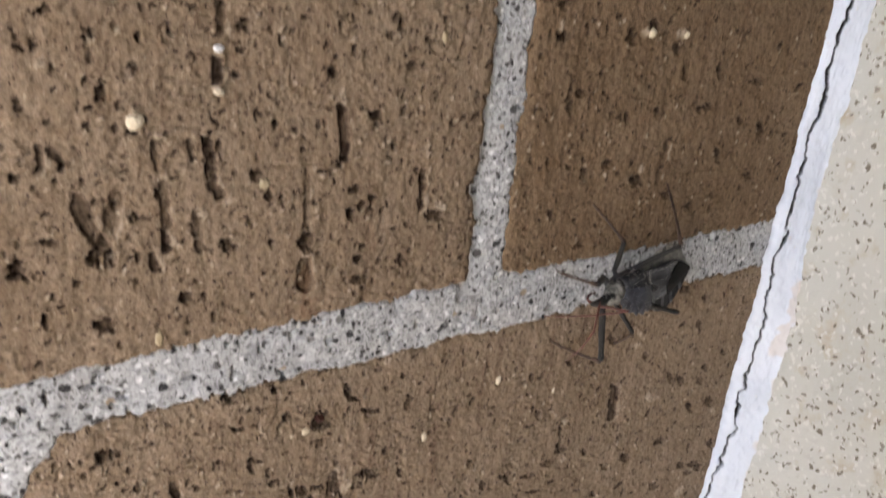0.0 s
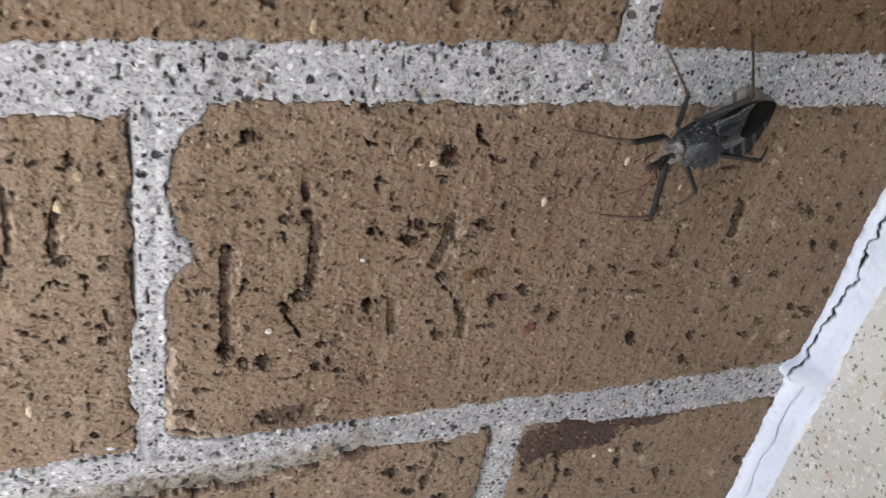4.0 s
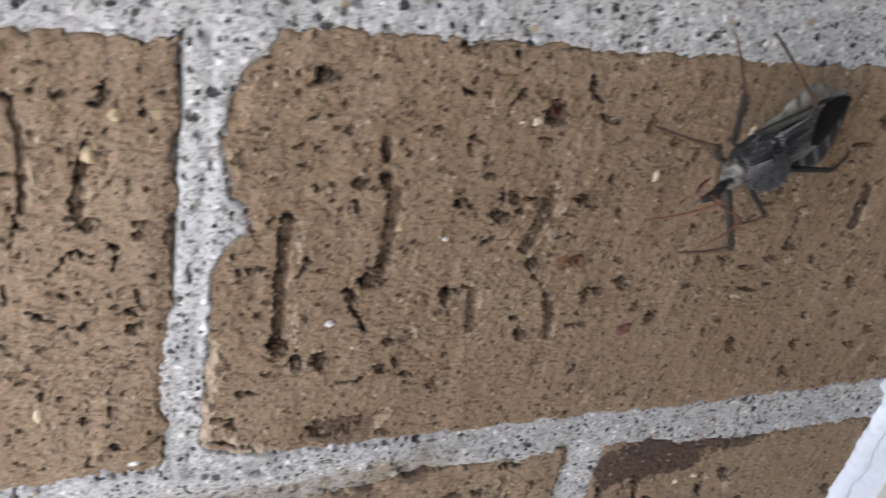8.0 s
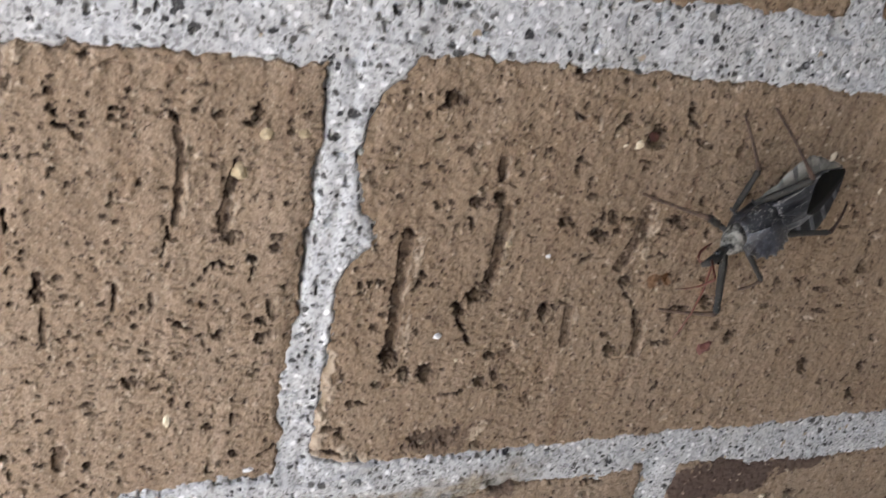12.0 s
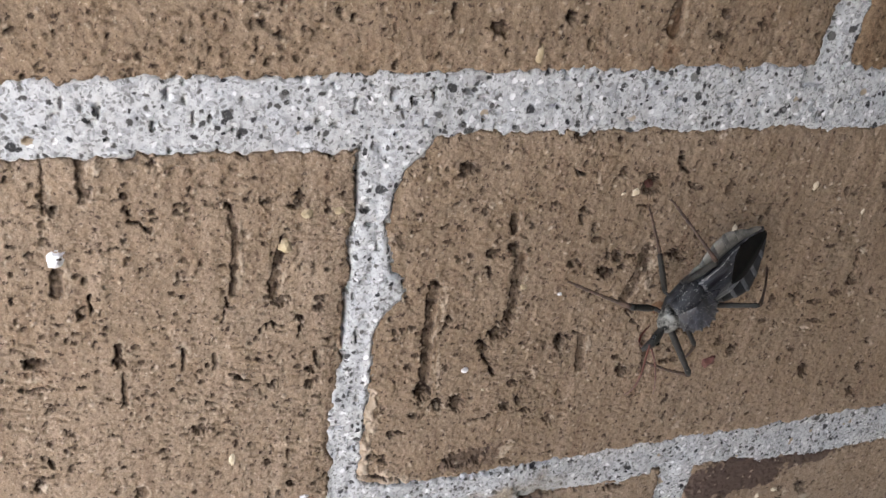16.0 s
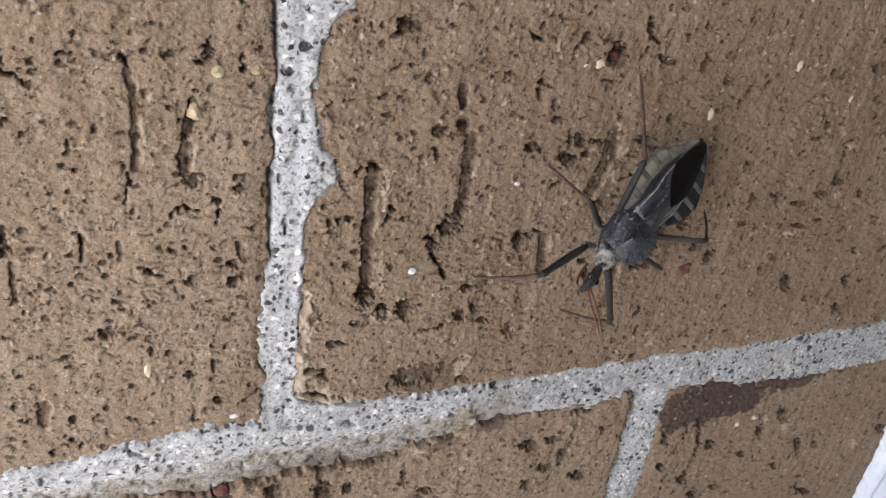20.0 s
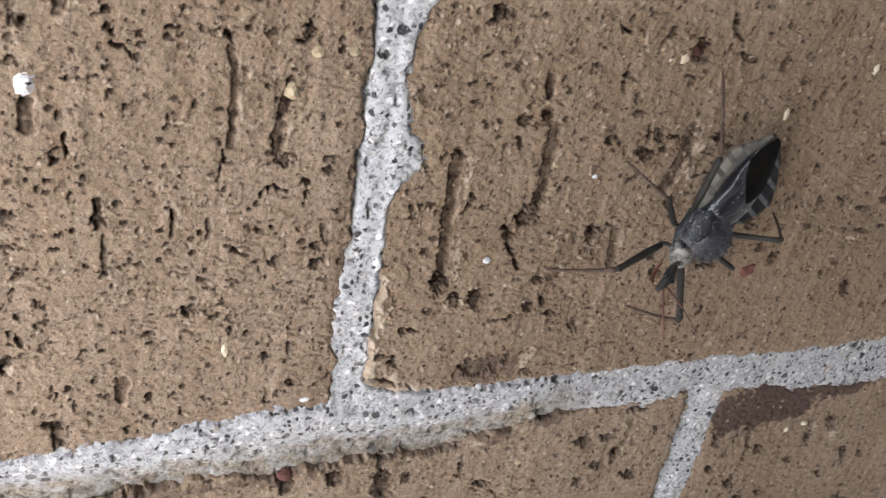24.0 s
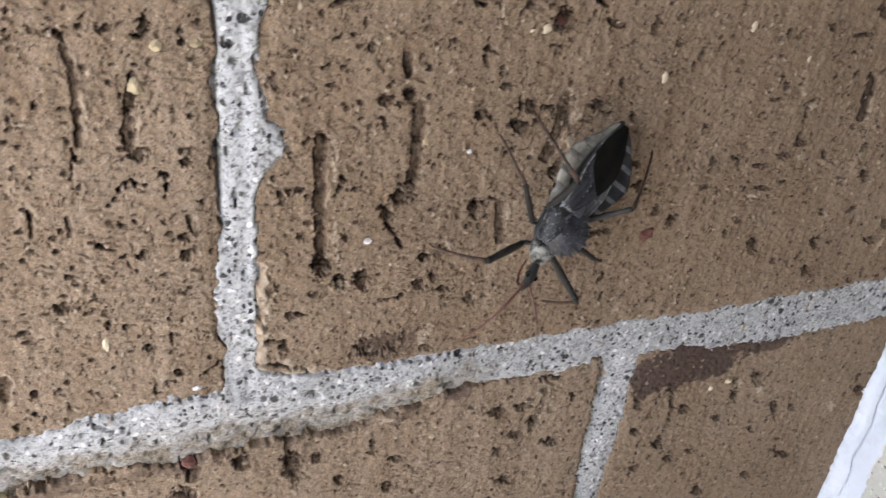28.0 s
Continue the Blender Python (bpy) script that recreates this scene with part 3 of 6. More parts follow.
    face.pit(142.6, 18.1, 1.59, 0.72, -17, 0.70); face.pit(147.0, 17.0, 1.47, 0.71, -21, 0.70); face.pit(114.8, 20.1, 1.10, 0.63, -29, 0.70)
    face.pit(99.6, 14.4, 2.08, 1.11, -55, 0.70); face.pit(92.0, 18.0, 0.97, 0.48, -60, 0.70); face.pit(93.8, 20.6, 1.04, 0.52, -16, 0.70)
    face.pit(115.8, 12.6, 1.63, 0.68, -58, 0.70); face.pit(131.7, 11.4, 1.70, 0.74, -16, 0.70); face.pit(134.0, 15.0, 1.47, 0.79, -29, 0.70)
    face.pit(116.4, 6.1, 1.72, 0.95, -29, 0.70); face.pit(145.2, 15.1, 1.24, 0.58, -19, 0.70); face.pit(148.8, 15.4, 1.66, 0.74, -17, 0.70)
    face.pit(111.8, 59.4, 1.04, 0.64, -35, 0.70); face.pit(101.3, 57.1, 0.91, 0.59, -28, 0.70); face.pit(108.8, 55.5, 1.95, 0.46, -1, 0.70)
    face.pit(136.4, 57.7, 1.53, 0.65, -49, 0.70); face.pit(135.9, 64.1, 1.05, 0.50, -45, 0.70); face.pit(129.5, 67.4, 1.29, 0.65, -11, 0.70)
    face.pit(114.5, 38.1, 0.83, 0.47, -22, 0.70); face.pit(83.8, 33.7, 1.14, 0.67, -56, 0.70); face.pit(83.7, 28.7, 1.19, 0.50, -9, 0.70)
    face.pit(122.3, 53.2, 1.08, 0.60, -43, 0.70); face.pit(106.4, 9.9, 1.00, 0.58, -42, 0.70); face.pit(141.0, 6.6, 1.25, 0.59, -21, 0.70)
    face.pit(130.7, 1.3, 1.06, 0.56, -30, 0.70); face.pit(151.2, 21.7, 1.48, 0.70, -44, 0.70); face.pit(142.1, 45.3, 1.26, 0.64, -41, 0.70)
    face.pit(147.2, 48.0, 1.07, 0.53, -42, 0.70); face.crumb(118.9, 59.4, 2.03, 0.47, -50); face.crumb(119.0, 56.6, 1.36, 0.58, -6)
    face.crumb(144.2, 9.5, 2.21, 1.34, 87); face.crumb(149.0, 31.8, 1.50, 0.58, -51); face.crumb(126.4, 41.7, 2.03, 0.99, -14)
    face.crumb(154.2, 35.9, 1.18, 0.55, -43); face.crumb(142.5, 60.3, 0.90, 0.45, -14); face.crumb(120.7, 65.2, 0.88, 0.33, -3)
    face.crumb(95.3, 25.6, 1.45, 0.65, -12); face.crumb(116.0, 19.1, 0.91, 0.51, -27)


def marks_of_left_brick(face):
    face.crack(0.30, 0.90, (-29.9, 59.2), (-30.1, 58.0), (-29.0, 57.2), (-28.4, 56.4)); face.pit(-27.2, 57.6, 0.37, 0.31, 8, 0.80); face.crack(0.16, 0.90, (-24.8, 59.3), (-23.0, 59.7))
    face.groove(0.40, 0.60, (-17.2, 57.4), (-16.8, 54.9), (-16.9, 51.9), (-16.9, 47.2), (-17.1, 44.8)); face.crack(0.21, 0.90, (-17.8, 44.4), (-18.0, 41.5), (-18.3, 40.3)); face.pit(-15.3, 60.0, 0.40, 0.32, 2, 0.70)
    face.pit(-13.1, 59.5, 0.48, 0.38, 1, 0.70); face.pit(-21.9, 56.3, 0.26, 0.22, 4, 0.70); face.pit(-31.0, 55.0, 0.37, 0.31, 10, 0.70)
    face.pit(-15.9, 53.3, 0.34, 0.28, -2, 0.70); face.pit(-12.7, 52.9, 0.42, 0.34, -3, 0.70); face.pit(-33.9, 41.4, 0.38, 0.36, 5, 0.70)
    face.pit(-34.2, 40.3, 0.32, 0.30, 4, 0.70); face.pit(-29.6, 34.9, 0.41, 0.38, -12, 0.70); face.pit(-37.1, 33.5, 0.33, 0.32, -2, 0.70)
    face.pit(-25.4, 29.1, 0.36, 0.34, -26, 0.70); face.pit(-4.5, 43.2, 0.47, 0.38, -13, 0.70); face.pit(-30.6, 52.0, 0.50, 0.29, 3, 0.80)
    face.pit(-37.1, 50.0, 0.42, 0.29, 5, 0.80); face.pit(-37.7, 41.0, 0.63, 0.27, 0, 0.80); face.pit(-39.0, 39.8, 0.55, 0.31, 87, 0.80)
    face.pit(-38.0, 39.4, 0.44, 0.32, 1, 0.80); face.pit(-37.7, 31.6, 0.59, 0.26, -2, 0.80); face.pit(-41.7, 28.3, 0.71, 0.26, -3, 0.80)
    face.pit(-21.5, 32.1, 0.55, 0.50, -64, 0.80); face.pit(-12.8, 32.7, 0.54, 0.36, -7, 0.80); face.pit(-10.8, 27.7, 0.72, 0.48, -9, 0.80)
    face.pit(-20.1, 25.8, 0.68, 0.38, -6, 0.80); face.pit(-21.7, 20.8, 1.23, 0.78, -8, 0.80); face.pit(-17.7, 21.5, 0.55, 0.29, -7, 0.80)
    face.pit(-27.3, 17.6, 0.75, 0.44, -8, 0.80); face.pit(-26.8, 16.3, 0.53, 0.30, -8, 0.80); face.pit(-44.5, 14.0, 0.88, 0.67, -90, 0.80)
    face.pit(-35.0, 16.0, 0.43, 0.29, -9, 0.80); face.pit(-33.0, 15.7, 0.44, 0.30, -9, 0.80); face.pit(-11.3, 11.9, 0.62, 0.51, -34, 0.80)
    face.pit(-7.7, 12.9, 0.99, 0.34, -83, 0.80); face.pit(-7.1, 6.4, 0.73, 0.55, -24, 0.80); face.pit(-37.1, 9.6, 0.59, 0.51, -22, 0.80)
    face.pit(-34.1, 10.7, 0.45, 0.40, -31, 0.80); face.pit(-26.9, 6.9, 0.68, 0.59, -56, 0.80); face.pit(-36.7, 6.5, 0.95, 0.29, 89, 0.80)
    face.pit(-30.2, 1.3, 0.68, 0.39, -86, 0.80); face.pit(-10.8, 3.8, 0.59, 0.34, -80, 0.80); face.pit(-14.6, 63.2, 0.53, 0.21, 4, 0.80)
    face.pit(-42.6, 18.2, 0.88, 0.36, -71, 0.80); face.pit(-43.2, 36.5, 1.35, 0.80, -0, 0.95); face.crumb(-43.2, 34.0, 1.37, 0.74, -1)
    face.crack(0.25, 0.90, (-44.5, 32.3), (-42.3, 32.2)); face.crumb(-41.0, 13.7, 0.42, 0.39, -28); face.crack(0.20, 0.90, (-18.3, 60.4), (-18.8, 59.0))
    face.crack(0.20, 0.90, (-17.1, 59.4), (-16.9, 58.0)); face.crack(0.18, 0.90, (-35.7, 47.3), (-36.0, 43.5)); face.crack(0.15, 0.90, (-37.1, 45.2), (-35.9, 44.9))
    face.crack(0.16, 0.90, (-37.1, 43.1), (-35.9, 43.6)); face.groove(0.27, 0.35, (-40.0, 66.7), (-40.2, 59.2)); face.pit(-39.3, 59.9, 0.85, 0.58, 9, 0.55)
    face.pit(-39.0, 59.8, 0.40, 0.33, 71, 0.95); face.groove(0.51, 0.50, (-35.5, 66.5), (-35.6, 60.8)); face.pit(-34.6, 62.5, 0.35, 0.31, 28, 0.80)
    face.pit(-29.7, 66.5, 1.06, 0.56, 7, 0.95); face.groove(0.64, 0.70, (-10.0, 53.3), (-10.7, 50.4), (-11.2, 47.3), (-11.3, 44.4)); face.pit(-9.8, 43.2, 1.11, 1.03, 28, 0.60)
    face.crack(0.30, 0.90, (-8.5, 41.0), (-7.0, 39.3), (-6.8, 37.2)); face.crack(0.26, 0.90, (-12.8, 37.9), (-12.4, 39.6), (-11.0, 39.1), (-9.5, 38.4)); face.groove(0.46, 0.90, (-32.8, 38.2), (-32.7, 36.7))
    face.pit(-32.7, 35.6, 1.17, 0.66, 90, 0.95); face.groove(0.34, 0.60, (-32.2, 32.9), (-32.1, 27.9)); face.groove(0.28, 0.70, (-23.9, 36.5), (-24.0, 32.6))
    face.crack(0.21, 0.90, (-24.9, 31.4), (-23.2, 31.8)); face.groove(0.29, 0.70, (-19.6, 34.8), (-19.4, 32.2)); face.pit(-15.8, 30.0, 0.69, 0.46, -7, 0.80)
    face.crack(0.23, 0.90, (-17.0, 30.8), (-14.3, 29.2)); face.pit(-39.4, 3.7, 1.33, 0.85, -12, 0.80); face.groove(0.66, 0.60, (-39.2, 3.1), (-39.0, -0.8))
    face.groove(0.68, 0.45, (-30.6, 10.3), (-30.6, 6.8)); face.crumb(-30.4, 11.1, 0.75, 0.41, -9); face.pit(-8.2, 59.7, 1.15, 0.57, 78, 0.90)
    face.crack(0.28, 0.90, (-9.7, 58.6), (-8.1, 59.0)); face.pit(-3.9, 57.9, 0.47, 0.43, -53, 0.95); face.pit(-4.3, 41.5, 0.72, 0.60, -18, 0.90)
    face.groove(0.49, 0.50, (-4.2, 33.3), (-3.7, 30.7)); face.pit(-5.2, 30.1, 0.82, 0.57, -10, 0.85); face.pit(-4.9, 27.1, 0.83, 0.70, -54, 0.85)
    face.crack(0.27, 0.90, (-4.0, 5.5), (-1.0, 6.8)); face.pit(-0.9, 41.0, 0.90, 0.47, -79, 0.40); face.groove(0.71, 0.55, (-39.4, 50.8), (-39.4, 47.6))
    face.crumb(-14.9, 54.2, 0.38, 0.34, -76); face.crumb(-43.9, 13.5, 0.82, 0.59, -9); face.crumb(-33.7, 65.4, 1.25, 0.45, 88)
    face.crumb(-9.6, 5.2, 1.16, 0.43, -84); face.crumb(-38.2, 44.6, 0.30, 0.24, 83); face.crumb(-3.8, 31.3, 1.15, 0.24, -83)
    face.crumb(-15.7, 50.2, 2.02, 0.28, -86)


def marks_of_upper_brick(face):
    face.groove(0.55, 0.50, (34.0, 126.5), (33.9, 121.2)); face.crumb(33.7, 118.7, 0.57, 0.42, -3); face.groove(0.57, 0.90, (33.6, 118.1), (33.4, 115.3))
    face.crumb(33.4, 114.4, 0.57, 0.36, -5); face.pit(36.9, 122.2, 0.75, 0.65, -89, 0.75); face.pit(36.6, 119.1, 0.58, 0.35, -3, 0.75)
    face.pit(36.1, 116.2, 0.44, 0.42, -31, 0.75); face.pit(41.8, 120.2, 0.46, 0.42, -16, 0.75); face.pit(18.7, 121.1, 0.54, 0.32, 0, 0.75)
    face.pit(18.7, 119.0, 0.71, 0.30, 85, 0.75); face.pit(19.7, 114.9, 1.14, 0.56, 86, 0.75); face.pit(14.6, 124.4, 0.46, 0.36, 8, 0.75)
    face.pit(13.0, 120.2, 0.34, 0.31, 14, 0.75); face.pit(10.7, 114.3, 0.45, 0.28, 82, 0.75); face.pit(23.7, 117.2, 0.47, 0.26, 86, 0.75)
    face.pit(24.2, 121.1, 0.59, 0.25, 86, 0.75); face.pit(32.2, 106.6, 1.51, 0.73, 90, 0.75); face.pit(33.5, 106.5, 1.14, 0.44, 90, 0.75)
    face.pit(17.5, 93.9, 0.98, 0.89, -49, 0.75); face.pit(19.2, 93.6, 0.87, 0.68, -85, 0.75); face.pit(12.5, 96.7, 0.82, 0.52, -12, 0.75)
    face.pit(8.5, 93.8, 1.12, 0.67, 86, 0.75); face.pit(23.6, 98.4, 1.05, 0.31, -9, 0.75); face.pit(22.6, 93.1, 0.64, 0.42, -88, 0.75)
    face.pit(25.4, 101.3, 0.61, 0.35, 89, 0.75); face.pit(34.2, 92.8, 0.86, 0.69, -74, 0.75); face.pit(38.6, 102.4, 0.76, 0.68, -51, 0.75)
    face.pit(40.2, 99.4, 0.74, 0.56, -18, 0.75); face.pit(40.6, 92.2, 0.62, 0.41, -82, 0.75); face.pit(28.5, 85.7, 0.89, 0.74, -37, 0.75)
    face.pit(17.8, 84.0, 1.43, 0.90, -19, 0.75); face.pit(10.9, 86.1, 0.88, 0.45, 87, 0.75); face.pit(49.2, 115.6, 0.99, 0.49, -86, 0.75)
    face.pit(55.9, 109.3, 0.84, 0.71, -29, 0.75); face.pit(52.2, 118.7, 0.68, 0.33, -86, 0.75); face.pit(45.0, 123.1, 0.70, 0.28, -1, 0.75)
    face.pit(61.3, 116.2, 1.01, 0.48, -5, 0.75); face.pit(58.5, 122.9, 0.63, 0.58, -39, 0.75); face.pit(63.7, 119.7, 0.56, 0.46, -17, 0.75)
    face.pit(67.3, 92.7, 1.38, 0.74, -14, 0.75); face.pit(45.9, 91.5, 1.39, 1.09, -68, 0.75); face.pit(56.3, 96.5, 0.74, 0.54, -72, 0.75)
    face.pit(53.4, 98.6, 0.84, 0.59, -18, 0.75); face.pit(54.5, 87.1, 0.90, 0.63, -24, 0.75); face.pit(54.6, 83.7, 1.19, 0.65, -17, 0.75)
    face.pit(73.9, 95.6, 1.38, 0.73, -77, 0.75); face.pit(14.0, 124.1, 0.37, 0.33, 61, 0.75); face.pit(14.6, 105.9, 0.56, 0.31, 85, 0.75)
    face.pit(21.5, 113.2, 0.48, 0.38, 86, 0.75); face.pit(22.6, 99.0, 0.35, 0.30, -23, 0.75); face.pit(38.6, 110.6, 0.68, 0.31, -89, 0.75)
    face.pit(32.4, 82.2, 0.72, 0.32, -89, 0.75); face.pit(61.8, 85.8, 0.91, 0.59, -75, 0.75); face.pit(54.5, 95.8, 0.73, 0.45, -80, 0.75)
    face.pit(52.7, 94.7, 0.82, 0.54, -79, 0.75); face.crumb(23.3, 111.0, 1.05, 0.86, 89); face.crack(0.20, 0.90, (22.3, 109.7), (24.4, 109.5))
    face.crumb(18.5, 119.3, 0.32, 0.24, 82); face.crumb(19.8, 116.0, 0.37, 0.26, -2); face.crumb(13.4, 118.7, 0.69, 0.56, 4)
    face.groove(0.36, 0.80, (12.5, 108.7), (12.1, 106.1)); face.groove(0.42, 0.70, (13.6, 108.4), (14.8, 106.5)); face.crack(0.22, 0.90, (33.0, 111.4), (33.3, 108.8))
    face.groove(0.67, 0.70, (32.3, 104.7), (32.6, 101.5), (33.7, 100.1)); face.groove(0.36, 0.60, (30.0, 107.9), (30.0, 105.5)); face.groove(0.41, 0.45, (25.5, 108.3), (25.7, 104.6))
    face.groove(0.63, 0.45, (26.3, 102.3), (26.4, 96.9)); face.groove(0.51, 0.95, (26.2, 95.9), (26.2, 93.5)); face.groove(0.90, 0.50, (16.2, 101.7), (17.0, 97.9), (18.6, 94.9))
    face.groove(0.87, 0.35, (20.6, 101.5), (19.0, 96.0)); face.crack(0.31, 0.90, (7.8, 93.2), (9.9, 92.2)); face.groove(0.43, 0.90, (24.3, 93.2), (24.7, 90.9))
    face.groove(0.60, 0.40, (30.1, 97.9), (30.7, 92.9)); face.crumb(17.0, 86.4, 0.97, 0.48, -15); face.crumb(50.8, 112.7, 0.87, 0.50, -84)
    face.groove(0.68, 0.75, (50.6, 110.9), (51.2, 106.8), (51.6, 103.5)); face.crack(0.34, 0.90, (48.0, 102.2), (50.6, 102.3), (51.9, 103.4)); face.crumb(49.7, 101.8, 0.53, 0.33, -12)
    face.crumb(48.2, 101.4, 0.55, 0.47, -42); face.crumb(52.1, 120.0, 0.60, 0.42, -83); face.groove(0.50, 0.70, (64.6, 99.9), (64.5, 94.4))
    face.crumb(68.2, 93.9, 0.95, 0.75, -49); face.groove(0.42, 0.30, (45.9, 102.4), (45.9, 93.9)); face.crumb(46.0, 89.3, 0.81, 0.35, -12)
    face.groove(1.07, 0.50, (45.8, 88.2), (45.9, 84.5)); face.crumb(65.0, 103.4, 0.99, 0.58, -79); face.crumb(40.1, 101.0, 0.01, 0.01, -50)


def marks_of_upper_corner_brick(face):
    face.pit(87.9, 119.4, 1.25, 0.60, -5, 0.75); face.pit(102.4, 119.1, 1.22, 0.91, -51, 0.75); face.pit(107.1, 120.7, 1.29, 0.84, -62, 0.75)
    face.pit(113.4, 116.9, 1.25, 0.76, -63, 0.75); face.pit(109.4, 93.3, 1.54, 1.00, -26, 0.75); face.pit(97.0, 95.8, 1.22, 0.72, -68, 0.75)
    face.pit(140.6, 99.9, 1.71, 0.89, -59, 0.75); face.pit(134.1, 102.4, 0.92, 0.59, -30, 0.75); face.pit(125.1, 86.2, 1.27, 0.80, -51, 0.75)
    face.pit(116.7, 112.4, 1.39, 0.66, -68, 0.75); face.pit(125.3, 112.5, 1.55, 0.56, -69, 0.75); face.pit(122.4, 105.4, 0.84, 0.57, -31, 0.75)
    face.pit(129.9, 96.0, 1.50, 0.58, -68, 0.75); face.pit(87.3, 124.2, 0.92, 0.72, -22, 0.75); face.pit(124.5, 105.8, 1.24, 0.52, -9, 0.75)
    face.pit(93.4, 110.3, 1.11, 0.64, -11, 0.75); face.pit(91.6, 107.6, 0.73, 0.54, -54, 0.75); face.pit(104.5, 105.2, 0.88, 0.60, -58, 0.75)
    face.pit(111.7, 105.7, 1.01, 0.63, -61, 0.75); face.pit(101.8, 97.3, 1.12, 0.69, -19, 0.75); face.pit(140.5, 90.8, 1.15, 0.66, -24, 0.75)
    face.pit(118.2, 89.5, 1.27, 0.65, -16, 0.75); face.pit(88.5, 98.7, 0.73, 0.45, -69, 0.75); face.pit(90.8, 89.3, 1.00, 0.47, -74, 0.75)
    face.pit(101.1, 105.9, 0.66, 0.46, -55, 0.75); face.pit(130.9, 87.8, 0.91, 0.54, -25, 0.75); face.pit(136.2, 109.9, 1.48, 0.53, -7, 0.75)
    face.crumb(87.3, 121.2, 0.96, 0.43, -76); face.crack(0.35, 0.90, (90.8, 111.8), (91.4, 107.1)); face.crumb(105.4, 119.7, 0.95, 0.69, -24)
    face.crumb(113.4, 119.3, 1.16, 0.80, -22); face.groove(0.58, 0.40, (115.4, 99.6), (114.5, 92.7)); face.crumb(110.0, 101.7, 0.64, 0.45, -38)
    face.crumb(110.3, 95.4, 0.80, 0.61, 59); face.crack(0.33, 0.90, (111.6, 123.1), (109.4, 119.4))


def marks_of_lower_brick(face):
    face.pit(63.4, -27.3, 1.92, 0.87, -23, 0.80); face.pit(54.4, -23.0, 1.93, 0.85, -22, 0.80); face.pit(55.1, -15.8, 1.63, 0.81, -23, 0.80)
    face.pit(58.3, -20.3, 1.28, 0.69, -26, 0.80); face.pit(49.7, -15.9, 1.87, 1.06, -27, 0.80); face.pit(18.6, -11.6, 2.61, 1.50, -24, 0.80)
    face.pit(-6.3, -14.5, 2.22, 1.24, -86, 0.80); face.pit(2.0, -15.4, 1.59, 1.21, -60, 0.80); face.pit(-7.5, -19.5, 1.69, 1.22, -38, 0.80)
    face.pit(9.7, -12.3, 2.25, 0.77, -87, 0.80); face.pit(14.7, -18.0, 1.29, 0.79, -77, 0.80); face.pit(28.6, -29.4, 1.37, 0.91, -61, 0.80)
    face.pit(51.3, -26.7, 1.38, 0.80, -66, 0.80); face.pit(53.8, -35.3, 1.58, 0.97, -41, 0.80); face.pit(29.8, -22.3, 1.46, 0.81, -26, 0.80)
    face.pit(19.1, -24.7, 1.12, 0.78, -63, 0.80); face.pit(25.1, -17.9, 2.00, 0.42, -86, 0.80); face.crack(0.52, 0.90, (58.0, -9.7), (62.2, -9.9))
    face.groove(0.66, 0.50, (59.8, -12.6), (58.3, -22.5)); face.crumb(58.9, -14.6, 2.77, 0.67, 89); face.pit(10.7, -19.3, 3.64, 1.49, -86, 0.60)
    face.crumb(11.3, -25.4, 1.15, 0.78, -37); face.crack(0.42, 0.90, (14.6, -12.3), (23.7, -12.3)); face.crumb(26.9, -12.2, 1.58, 0.77, -21)


def marks_of_lower_corner_brick(face):
    face.pit(95.9, -26.7, 1.72, 0.96, -37, 0.80); face.pit(91.6, -35.8, 1.76, 0.98, -39, 0.80); face.pit(114.3, -22.1, 2.26, 1.09, -56, 0.80)
    face.pit(106.7, -31.9, 1.54, 0.75, -29, 0.80); face.pit(132.6, -50.2, 2.62, 0.88, -22, 0.80); face.pit(149.9, -33.7, 2.23, 1.07, -41, 0.80)
    face.pit(108.9, -56.0, 1.97, 0.97, -35, 0.80); face.pit(123.3, -33.0, 2.74, 0.76, -65, 0.80); face.pit(96.7, -42.1, 1.76, 0.91, -34, 0.80)
    face.pit(83.1, -21.9, 1.95, 0.78, -69, 0.80); face.pit(84.5, -30.3, 1.52, 0.74, -27, 0.80); face.pit(109.4, -25.9, 1.83, 0.83, -60, 0.80)
    face.pit(118.7, -38.5, 1.26, 0.65, -46, 0.80); face.pit(101.8, -40.9, 1.20, 0.61, -33, 0.80); face.pit(86.8, -41.9, 1.42, 0.64, -26, 0.80)
    face.pit(128.7, -34.0, 1.44, 0.70, -51, 0.80); face.pit(122.8, -54.5, 1.99, 0.86, -28, 0.80); face.crack(0.63, 0.90, (90.5, -18.3), (93.3, -27.6), (91.7, -35.0))
    face.crumb(116.6, -26.3, 2.17, 1.08, -53); face.crumb(142.2, -36.7, 2.26, 1.02, -51); face.crumb(109.8, -22.7, 1.42, 0.68, -57)

def world_verts(x, z, h):
    return np.stack([x.ravel() / 1000, -h.ravel() / 1000, z.ravel() / 1000 + BASE], 1)


BASE = 1.15          # height of the middle bed joint above the ground


def joint_floor(x):
    """Lower edge of the lower bed joint, where mortar was smeared over the bricks below."""
    return -12.6 + 4.4 * rise((x - 16) / 30) - 3.4 * rise((x - 72) / 50)


